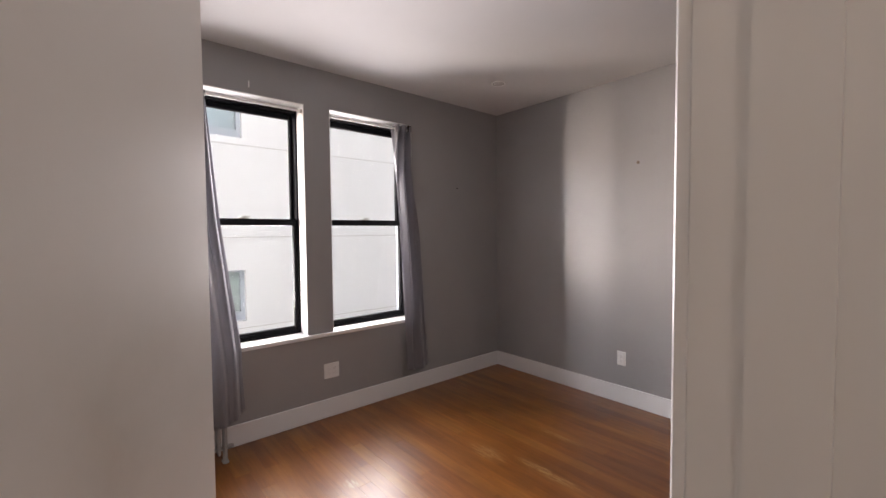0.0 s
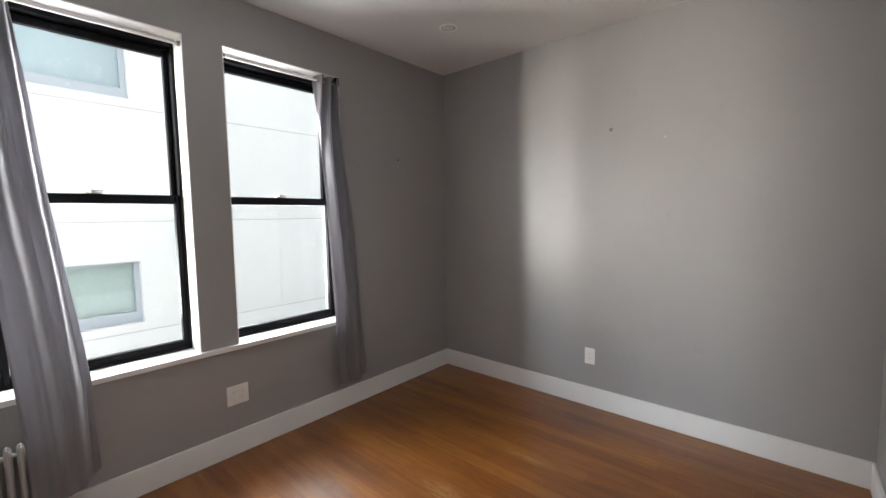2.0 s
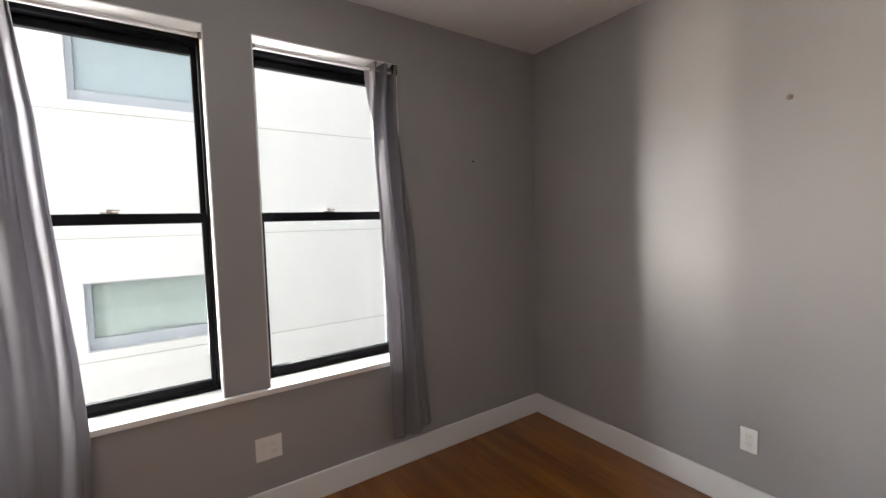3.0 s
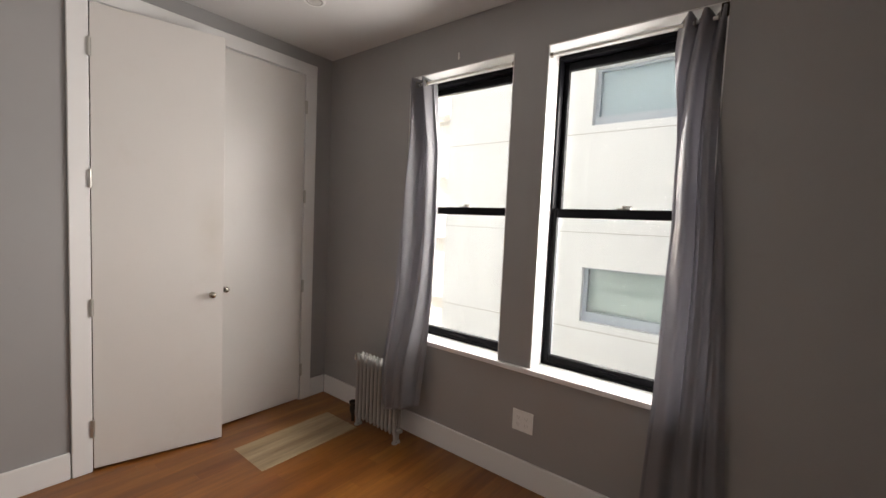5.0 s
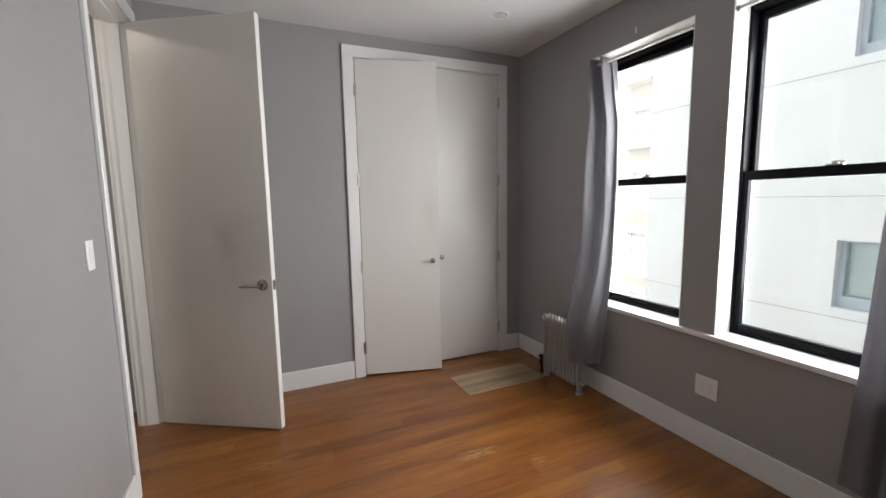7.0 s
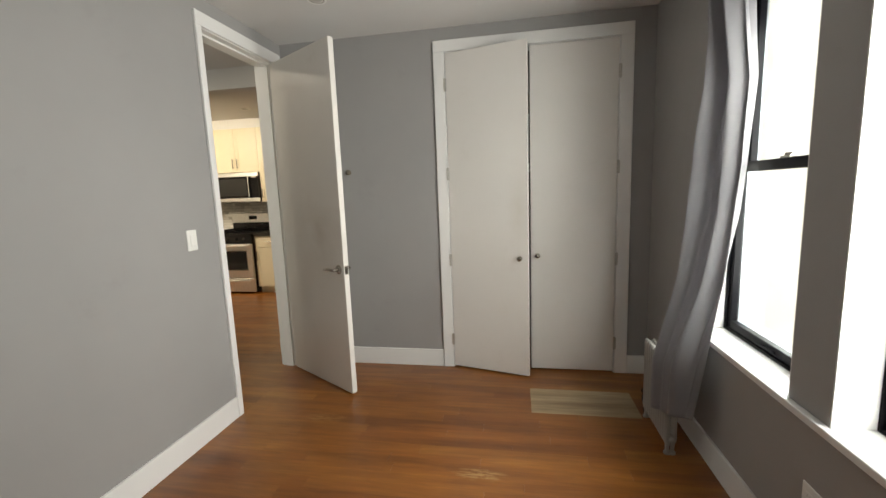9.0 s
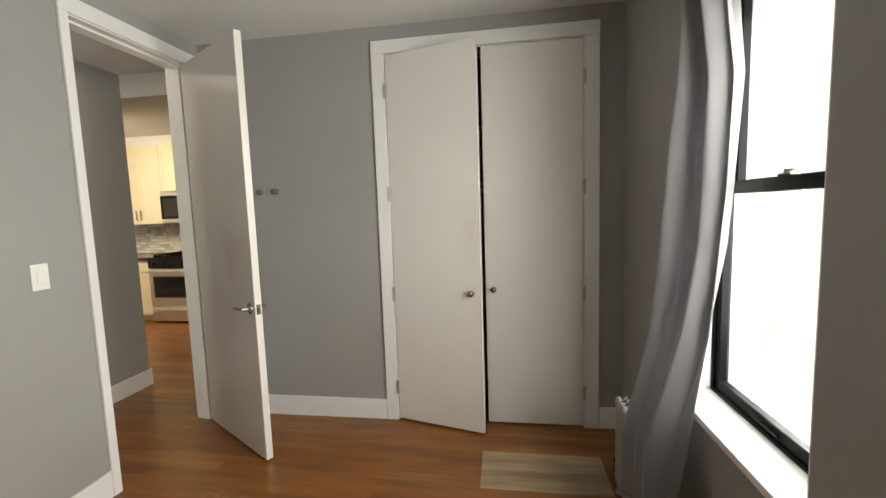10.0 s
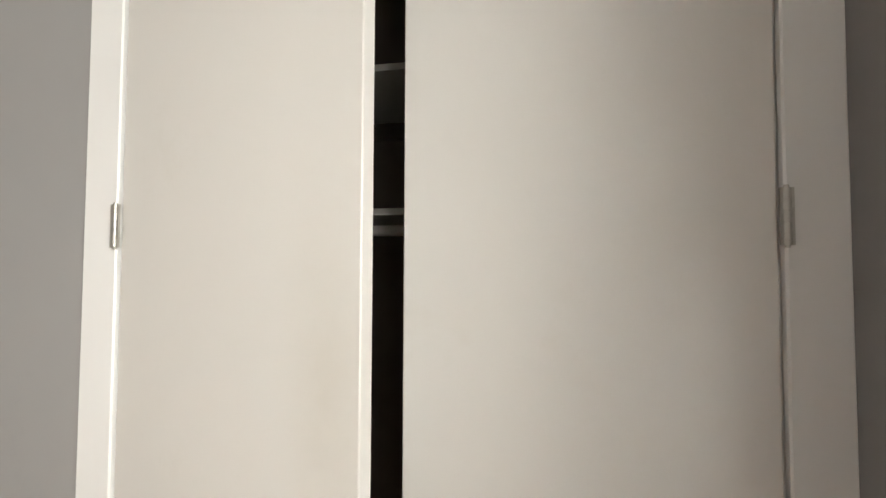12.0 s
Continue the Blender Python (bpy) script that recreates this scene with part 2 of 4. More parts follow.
def cloth():
    m = Mat("gray_curtain_cloth", 0.60)
    m.b.inputs["Sheen Weight"].default_value = 0.25
    m.color(m.ramp(m.noise(2.2, 4), [(0.3, (0.205, 0.202, 0.216)), (0.7, (0.25, 0.246, 0.263))]))
    weave = m.noise(1, 2, m.scaled(500, 500, 160))
    m.bump(weave, 0.3, 0.0006)
    clear = m.t.nodes.new("ShaderNodeBsdfTranslucent")
    clear.inputs["Color"].default_value = (0.46, 0.455, 0.49, 1)
    mixer = m.t.nodes.new("ShaderNodeMixShader")
    mixer.inputs[0].default_value = 0.28
    m.link(m.b.outputs[0], mixer.inputs[1])
    m.link(clear.outputs[0], mixer.inputs[2])
    m.link(mixer.outputs[0], m.t.nodes["Material Output"].inputs["Surface"])
    return m.m


def mosaic(name):
    m = Mat(name, 0.18)
    geo = m.t.nodes.new("ShaderNodeObjectInfo")
    m.color(m.ramp(geo.outputs["Random"], [(0.0, (0.46, 0.45, 0.43)), (0.3, (0.72, 0.71, 0.68)), (0.7, (0.86, 0.85, 0.82)), (1.0, (0.58, 0.57, 0.54))]))
    m.bump(m.noise(60, 2), 0.1, 0.001)
    return m.m


def granite():
    m = Mat("dark_granite", 0.15)
    m.color(m.ramp(m.noise(140, 3), [(0.4, (0.012, 0.011, 0.010)), (0.62, (0.05, 0.042, 0.035)), (0.72, (0.12, 0.10, 0.08))]))
    return m.m


GLASS, OVEN, CLOTH, TILE, GRANITE = pane_glass(), black_glass(), cloth(), mosaic("mosaic_tile"), granite()


def lens():
    m = Mat("lamp_lens", 0.35)
    m.color(m.ramp(m.noise(50, 2), [(0.3, (0.55, 0.54, 0.52)), (0.7, (0.62, 0.61, 0.59))]))
    return m.m


LENS = lens()


# ---- mesh helpers ----
def box(bm, x0, y0, z0, x1, y1, z1, bevel=0.0, seg=1):
    """A box, with its edges rounded by bevel."""
    r = bmesh.ops.create_cube(bm, size=1.0, matrix=Matrix.Translation(((x0 + x1) / 2, (y0 + y1) / 2, (z0 + z1) / 2)) @ Matrix.Diagonal((abs(x1 - x0), abs(y1 - y0), abs(z1 - z0), 1)))
    if bevel:
        edges = list({e for v in r["verts"] for e in v.link_edges})
        bmesh.ops.bevel(bm, geom=edges, offset=bevel, segments=seg, profile=0.5, affect="EDGES", clamp_overlap=True)
    return bm


def boxes(*rows, bevel=0.0, seg=1):
    bm = bmesh.new()
    for r in rows:
        box(bm, *r, bevel=bevel, seg=seg)
    return bm


def tube(bm, a, b, r, r2=None, n=14):
    a, b = Vector(a), Vector(b)
    m = Matrix.Translation((a + b) / 2) @ (b - a).to_track_quat("Z", "Y").to_matrix().to_4x4()
    bmesh.ops.create_cone(bm, cap_ends=True, segments=n, radius1=r, radius2=r if r2 is None else r2, depth=(b - a).length, matrix=m)
    return bm


def turned(bm, centre, axis, profile, n=20):
    """A body of revolution: profile is (distance along the axis, radius)."""
    m = Matrix.Translation(centre) @ Vector(axis).to_track_quat("Z", "Y").to_matrix().to_4x4()
    rings = []
    for d, r in profile:
        rings.append([bm.verts.new(m @ Vector((r * math.cos(2 * math.pi * i / n), r * math.sin(2 * math.pi * i / n), d))) for i in range(n)])
    for p, q in zip(rings, rings[1:]):
        for i in range(n):
            bm.faces.new((p[i], p[(i + 1) % n], q[(i + 1) % n], q[i]))
    bm.faces.new(rings[-1])
    bm.faces.new(rings[0][::-1])
    return bm


def part(name, bm, material, parent=None, label="", kind="", smooth=False, category="", group=""):
    """Links a bmesh as one mesh object, under a thing or a part."""
    bmesh.ops.recalc_face_normals(bm, faces=bm.faces)
    me = bpy.data.meshes.new(name)
    bm.to_mesh(me)
    bm.free()
    me.materials.append(material)
    if smooth:
        for p in me.polygons:
            p.use_smooth = True
        me.set_sharp_from_angle(angle=radians(38))
    ob = new(name, me)
    if parent:
        ob.parent = parent
        ob.matrix_parent_inverse = parent.matrix_basis.inverted()
    return tagged(ob, label, category, group, kind)


def thing(name, place, label, category, group="", kind=""):
    ob = new(name)
    ob.empty_display_size = 0.1
    ob.matrix_basis = Matrix.Translation(place)
    return tagged(ob, label, category, group, kind)


# ---- the rooms' sizes ----
EAST, SOUTH, HIGH = 3.675, -2.795, 2.625          # bedroom: x 0..EAST, y SOUTH..0
SOUTH_OUT, NORTH_OUT = -2.945, 0.235
WIN = [(0.840, 1.605), (1.800, 2.565)]             # window openings along x
SILL, HEAD = 0.655, 2.348
DOOR_X0, DOOR_X1, DOOR_TOP = 0.113, 0.872, 2.445   # bedroom doorway
CL_Y0, CL_Y1, CL_TOP = -1.468, -0.240, 2.445       # closet doorway
WALL_W = -0.12                                     # closet front wall: x WALL_W..0
CLOSET_BACK = -0.72
HALL_S, HALL_END = -3.825, -0.39
KIT_W, KIT_S, KIT_N = -2.98, -7.2, -3.10
HALL_E = 2.2
STUB = -1.31

# walls
part("wall_north", boxes(
    (-0.12, 0, 0, WIN[0][0], NORTH_OUT, HIGH), (WIN[0][1], 0, 0, WIN[1][0], NORTH_OUT, HIGH), (WIN[1][1], 0, 0, EAST + 0.15, NORTH_OUT, HIGH),
    (WIN[0][0], 0, 0, WIN[0][1], NORTH_OUT, SILL - 0.03), (WIN[1][0], 0, 0, WIN[1][1], NORTH_OUT, SILL - 0.03),
    (WIN[0][0], 0, HEAD, WIN[0][1], NORTH_OUT, HIGH), (WIN[1][0], 0, HEAD, WIN[1][1], NORTH_OUT, HIGH)), WALL,
    label="gray painted window wall with two openings", kind="structure")
part("wall_east", boxes((EAST, SOUTH_OUT, 0, EAST + 0.15, 0, HIGH)), WALL, label="bare gray painted side wall", kind="structure")
part("wall_west", boxes(
    (WALL_W, SOUTH, 0, 0, CL_Y0 - 0.02, HIGH), (WALL_W, CL_Y1 + 0.02, 0, 0, 0, HIGH), (WALL_W, CL_Y0 - 0.02, CL_TOP + 0.02, 0, CL_Y1 + 0.02, HIGH)), WALL,
    label="gray painted wall with the closet opening", kind="structure")
part("wall_south", boxes(
    (WALL_W, SOUTH_OUT, 0, DOOR_X0 - 0.02, SOUTH, HIGH), (DOOR_X1 + 0.02, SOUTH_OUT, 0, EAST, SOUTH, HIGH), (DOOR_X0 - 0.02, SOUTH_OUT, DOOR_TOP + 0.02, DOOR_X1 + 0.02, SOUTH, HIGH)), WALL,
    label="gray painted wall with the doorway", kind="structure")
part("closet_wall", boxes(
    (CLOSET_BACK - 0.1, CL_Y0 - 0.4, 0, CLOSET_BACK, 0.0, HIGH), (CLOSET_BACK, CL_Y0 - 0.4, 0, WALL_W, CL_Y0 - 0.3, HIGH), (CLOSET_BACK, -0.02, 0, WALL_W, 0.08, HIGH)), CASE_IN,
    label="dark brown closet walls", kind="structure")
part("hall_wall_north", boxes((STUB - 0.9, -3.55, 0, STUB, -3.10, HIGH), (STUB - 1.8, -3.10, 0, WALL_W, SOUTH_OUT, HIGH)), WALL,
    label="gray painted hall wall and its stub end", kind="structure")
part("hall_wall_south", boxes((HALL_END, KIT_S, 0, HALL_E, HALL_S, HIGH)), WALL, label="gray painted hall wall ending at the kitchen", kind="structure")
part("hall_wall_east", boxes((HALL_E, HALL_S, 0, HALL_E + 0.1, SOUTH_OUT, HIGH)), WALL, label="gray painted end of the hall", kind="structure")
part("kitchen_wall", boxes((KIT_W - 0.12, KIT_S, 0, KIT_W, SOUTH_OUT, HIGH), (KIT_W - 0.12, KIT_S - 0.12, 0, HALL_END + 0.1, KIT_S, HIGH)), TRIM,
    label="white painted kitchen wall", kind="structure")

# ceiling and the floor's base
part("ceiling", boxes((-3.2, KIT_S - 0.2, HIGH, EAST + 0.15, NORTH_OUT, HIGH + 0.15)), CEIL, label="smooth white painted ceiling", kind="structure")
part("hall_beam", boxes((HALL_END - 0.14, KIT_S, 2.44, HALL_END, -3.10, HIGH - 0.002)), CEIL, label="shallow white ceiling beam", kind="structure")
floor = part("floor", boxes((-3.2, KIT_S - 0.2, -0.15, EAST + 0.15, NORTH_OUT, -0.016)), SUB, label="honey oak strip floor with a satin finish", kind="structure")

# baseboards
BB, BT = 0.142, 0.015


def baseboard(x0, y0, x1, y1, label="white painted flat baseboard"):
    bm = bmesh.new()
    box(bm, x0, y0, 0, x1, y1, BB, 0.003)
    return part("baseboard", bm, TRIM, label=label, kind="structure")


baseboard(BT, -BT, EAST - BT, 0)
baseboard(EAST - BT, SOUTH, EAST, 0)
baseboard(0, CL_Y1 + 0.097, BT, -BT)
baseboard(0, SOUTH, BT, CL_Y0 - 0.093)
baseboard(DOOR_X1 + 0.051, SOUTH, EAST - BT, SOUTH + BT)
baseboard(HALL_END + 0.001, HALL_S, HALL_E, HALL_S + BT)
baseboard(HALL_END - BT, KIT_S, HALL_END, HALL_S + BT)
baseboard(STUB, -3.55, STUB + BT, -3.10)
baseboard(STUB + BT, -3.10 - BT, WALL_W, -3.10)


# ---- windows ----
def window(number, x0, x1):
    y = 0.125
    win = thing("window_%d" % number, ((x0 + x1) / 2, y, SILL), "black-framed double-hung window with clear panes, shut", "window", kind="structure")
    f = 0.018
    part("window_frame", boxes(
        (x0, y, SILL, x0 + f, y + 0.062, HEAD), (x1 - f, y, SILL, x1, y + 0.062, HEAD),
        (x0 + f, y, HEAD - 0.042, x1 - f, y + 0.062, HEAD), (x0 + f, y, SILL, x1 - f, y + 0.062, SILL + 0.012), bevel=0.003), BLACK, win)
    part("outer_frame", boxes(
        (x0, y + 0.062, SILL, x0 + f, y + 0.108, HEAD), (x1 - f, y + 0.062, SILL, x1, y + 0.108, HEAD),
        (x0 + f, y + 0.095, HEAD - 0.042, x1 - f, y + 0.108, HEAD), (x0 + f, y + 0.062, SILL, x1 - f, y + 0.108, SILL + 0.018)), OUT_FRAME, win, "pale gray outer frame")
    mid = 1.497

    def sash(name, ys, z0, z1, low, high):
        a, b, s = x0 + f, x1 - f, 0.024
        ob = part(name, boxes(
            (a, ys, z0, a + s, ys + 0.035, z1), (b - s, ys, z0, b, ys + 0.035, z1),
            (a + s, ys, z0, b - s, ys + 0.035, z0 + low), (a + s, ys, z1 - high, b - s, ys + 0.035, z1), bevel=0.004), BLACK, win)
        pane = part("pane", boxes((a + s - 0.004, ys + 0.016, z0 + low - 0.004, b - s + 0.004, ys + 0.020, z1 - high + 0.004)), GLASS, ob, "clear glass")
        pane.visible_shadow = False
        return ob

    upper = sash("upper_sash", y + 0.056, mid - 0.02, HEAD - 0.042, 0.042, 0.040)
    lower = sash("lower_sash", y + 0.012, SILL + 0.012, mid + 0.022, 0.040, 0.048)
    lock = bmesh.new()
    cx = (x0 + x1) / 2
    box(lock, cx - 0.032, y + 0.014, mid + 0.022, cx + 0.032, y + 0.046, mid + 0.030, 0.002)
    tube(lock, (cx, y + 0.03, mid + 0.030), (cx, y + 0.03, mid + 0.042), 0.013)
    box(lock, cx - 0.004, y + 0.020, mid + 0.034, cx + 0.038, y + 0.032, mid + 0.041, 0.002)
    part("sash_lock", lock, DULL_NICKEL, lower, "worn metal sash lock")
    lift = boxes((cx - 0.05, y + 0.002, SILL + 0.024, cx + 0.05, y + 0.012, SILL + 0.036), bevel=0.002)
    part("sash_lift", lift, BLACK, lower)
    # white painted lining of the opening
    part("jamb_lining", boxes(
        (x0 - 0.0, 0.001, SILL, x0 + 0.006, y, HEAD - 0.006), (x1 - 0.006, 0.001, SILL, x1, y, HEAD - 0.006)), TRIM, win, "white painted reveal")
    part("head_lining", boxes((x0, 0.001, HEAD - 0.006, x1, y, HEAD)), TRIM, win, "white painted head of the opening")
    part("head_stop", boxes((x0 + 0.006, 0.098, HEAD - 0.022, x1 - 0.006, y - 0.002, HEAD - 0.008), bevel=0.002), TRIM, win, "white wooden stop")
    part("outer_sill", boxes((x0, y + 0.108, SILL - 0.06, x1, NORTH_OUT + 0.03, SILL - 0.004)), CONCRETE, win)
    return win


for i, (a, b) in enumerate(WIN):
    window(i + 1, a, b)

sill = boxes((WIN[0][0], 0.0, SILL - 0.028, WIN[0][1], 0.125, SILL), (WIN[1][0], 0.0, SILL - 0.028, WIN[1][1], 0.125, SILL))
box(sill, WIN[0][0] - 0.035, -0.028, SILL - 0.028, WIN[1][1] + 0.035, 0.0, SILL, 0.004, 2)
part("window_sill", sill, TRIM, label="continuous white painted wooden window sill", kind="structure")


# ---- bedroom doorway, its leaf ----
door = thing("door_1", (DOOR_X0, SOUTH, 0), "off-white flush bedroom door standing open, scuffed near its lever", "door", kind="structure")
J = 0.02
part("door_jamb", boxes(
    (DOOR_X0 - J, SOUTH_OUT, 0, DOOR_X0, SOUTH, DOOR_TOP), (DOOR_X1, SOUTH_OUT, 0, DOOR_X1 + J, SOUTH, DOOR_TOP),
    (DOOR_X0 - J, SOUTH_OUT, DOOR_TOP, DOOR_X1 + J, SOUTH, DOOR_TOP + J)), TRIM, door, "white painted door lining")
part("door_stop", boxes(
    (DOOR_X0, -2.905, 0, DOOR_X0 + 0.012, -2.845, DOOR_TOP - 0.012), (DOOR_X1 - 0.010, -2.905, 0, DOOR_X1, -2.845, DOOR_TOP - 0.012),
    (DOOR_X0, -2.905, DOOR_TOP - 0.012, DOOR_X1, -2.845, DOOR_TOP)), TRIM, door, "white painted stop moulding")
CW = 0.075
for y0, y1 in ((SOUTH, SOUTH + 0.018), (SOUTH_OUT - 0.018, SOUTH_OUT)):
    part("casing", boxes(
        (DOOR_X0 - CW, y0, 0, DOOR_X0 - 0.005, y1, DOOR_TOP + 0.005), (DOOR_X1 + 0.005, y0, 0, DOOR_X1 + 0.050, y1, DOOR_TOP + 0.005),
        (DOOR_X0 - CW, y0, DOOR_TOP + 0.005, DOOR_X1 + 0.050, y1, DOOR_TOP + 0.088), bevel=0.003), TRIM, door, "flat white painted casing")
strike = boxes((DOOR_X1 - 0.0015, -2.838, 0.885, DOOR_X1 + 0.001, -2.81, 0.945))
part("strike_plate", strike, NICKEL, door, "small nickel strike plate")

# the leaf is made shut along +x from its hinge and then turned open
LEAF_W, LEAF_T, OPEN = 0.795, 0.040, radians(58.4)
turn = Matrix.Translation((DOOR_X0 + 0.004, SOUTH + 0.008, 0)) @ Matrix.Rotation(OPEN, 4, "Z")


def turned_part(name, bm, mat, parent, m, label="", smooth=False):
    bmesh.ops.transform(bm, matrix=m, verts=bm.verts)
    return part(name, bm, mat, parent, label, smooth=smooth)


leaf = turned_part("leaf", boxes((0.004, -LEAF_T, 0.012, LEAF_W, 0, DOOR_TOP - 0.005), bevel=0.002), LEAF, door, turn, "off-white flush leaf")


def lever(side):
    y = 0.0 if side > 0 else -LEAF_T
    bm = bmesh.new()
    c = LEAF_W - 0.062
    turned(bm, (c, y, 0.916), (0, side, 0), [(0, 0.033), (0.006, 0.032), (0.011, 0.024), (0.013, 0.012), (0.045, 0.011), (0.047, 0.009)])
    tube(bm, (c + 0.008, y + side * 0.045, 0.916), (c - 0.060, y + side * 0.048, 0.917), 0.0095, 0.0085)
    tube(bm, (c - 0.056, y + side * 0.048, 0.917), (c - 0.122, y + side * 0.043, 0.910), 0.0088, 0.0065)
    return bm


turned_part("lever", lever(1), NICKEL, leaf, turn, "satin nickel lever", True)
turned_part("lever", lever(-1), NICKEL, leaf, turn, "satin nickel lever", True)
turned_part("latch_plate", boxes((LEAF_W - 0.001, -0.032, 0.885, LEAF_W + 0.0015, -0.008, 0.945), (LEAF_W, -0.026, 0.906, LEAF_W + 0.010, -0.014, 0.926)), NICKEL, leaf, turn, "nickel latch")


def hinge(x, y, z, h=0.09, along=(1, 0)):
    """A butt hinge: knuckle in five turns, and a slip of both wings."""
    bm = bmesh.new()
    for k in range(5):
        tube(bm, (x, y, z - h / 2 + k * h / 5 + 0.0008), (x, y, z - h / 2 + (k + 1) * h / 5 - 0.0008), 0.0062, n=10)
    tube(bm, (x, y, z - h / 2 - 0.004), (x, y, z + h / 2 + 0.004), 0.0036, n=8)
    ax, ay = along
    box(bm, x - 0.002 - 0.008 * abs(ax), y - 0.002 - 0.008 * abs(ay), z - h / 2, x + 0.002 + 0.008 * abs(ax), y + 0.002 + 0.008 * abs(ay), z + h / 2)
    return bm


for z in (0.24, 0.89, 1.56, 2.22):
    bm = hinge(DOOR_X0 + 0.003, SOUTH + 0.014, z, 0.09, (0, 0))
    part("hinge", bm, HINGE, door, "nickel butt hinge", smooth=True)

# ---- closet: casing, two leaves, shelves and rail ----
closet_frame = thing("closet_door_frame", (0, CL_Y0, 0), "flat white painted casing round the closet doors", "door frame", kind="structure")
part("door_jamb", boxes(
    (WALL_W, CL_Y0 - 0.02, 0, 0, CL_Y0, CL_TOP), (WALL_W, CL_Y1, 0, 0, CL_Y1 + 0.02, CL_TOP), (WALL_W, CL_Y0 - 0.02, CL_TOP, 0, CL_Y1 + 0.02, CL_TOP + 0.02)), TRIM, closet_frame)
part("casing", boxes(
    (0, CL_Y0 - 0.088, 0, 0.018, CL_Y0 - 0.004, CL_TOP + 0.004), (0, CL_Y1 + 0.004, 0, 0.018, CL_Y1 + 0.095, CL_TOP + 0.004),
    (0, CL_Y0 - 0.088, CL_TOP + 0.004, 0.018, CL_Y1 + 0.095, CL_TOP + 0.088), bevel=0.003), TRIM, closet_frame)


def closet_leaf(hinge_y, way, angle, knob_in, label):
    """way: +1 when the leaf runs towards +y from its hinge."""
    d = thing("closet_door", (0, hinge_y, 0), label, "closet door", "double closet doors")
    w = abs(CL_Y1 - CL_Y0) / 2 - 0.003
    m = Matrix.Translation((0.006, hinge_y + way * 0.003, 0)) @ Matrix.Rotation(angle, 4, "Z")
    body = boxes((-0.025, min(0, way * w), 0.014, 0.006, max(0, way * w), CL_TOP - 0.006), bevel=0.002)
    slab = turned_part("leaf", body, DOOR, d, m)
    kn = bmesh.new()
    turned(kn, (0.006, way * (w - knob_in), 0.920), (1, 0, 0), [(0, 0.016), (0.004, 0.015), (0.006, 0.009), (0.018, 0.009), (0.023, 0.016), (0.030, 0.0195), (0.037, 0.018), (0.042, 0.012), (0.0435, 0.004)])
    turned_part("knob", kn, NICKEL, slab, m, "round nickel knob", True)
    for z in (0.24, 0.89, 1.56, 2.215):
        hb = hinge(0.022, hinge_y - way * 0.004, z, 0.09, (0, 1))
        part("hinge", hb, HINGE, d, "butt hinge, partly painted", smooth=True)
    return d


closet_leaf(CL_Y0, 1, -radians(14.6), 0.060, "white flush closet door with a nickel knob, ajar")
closet_leaf(CL_Y1, -1, 0.0, 0.052, "white flush closet door with a nickel knob, shut")

for z in (1.63, 2.02):
    sh = thing("closet_shelf", (CLOSET_BACK, -0.85, z), "painted board shelf inside the dark closet", "shelf", "closet shelves")
    part("board", boxes((CLOSET_BACK + 0.001, CL_Y0 - 0.299, z - 0.018, -0.30, -0.021, z), bevel=0.001), RACK, sh)
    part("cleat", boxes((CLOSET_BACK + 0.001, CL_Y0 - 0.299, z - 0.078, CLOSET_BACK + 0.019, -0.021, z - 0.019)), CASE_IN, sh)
rod = bmesh.new()
tube(rod, (-0.36, CL_Y0 - 0.3, 1.575), (-0.36, -0.02, 1.575), 0.015)
part("closet_rod", rod, RACK, label="white closet hanging rod below the wire shelf", category="rod", smooth=True)


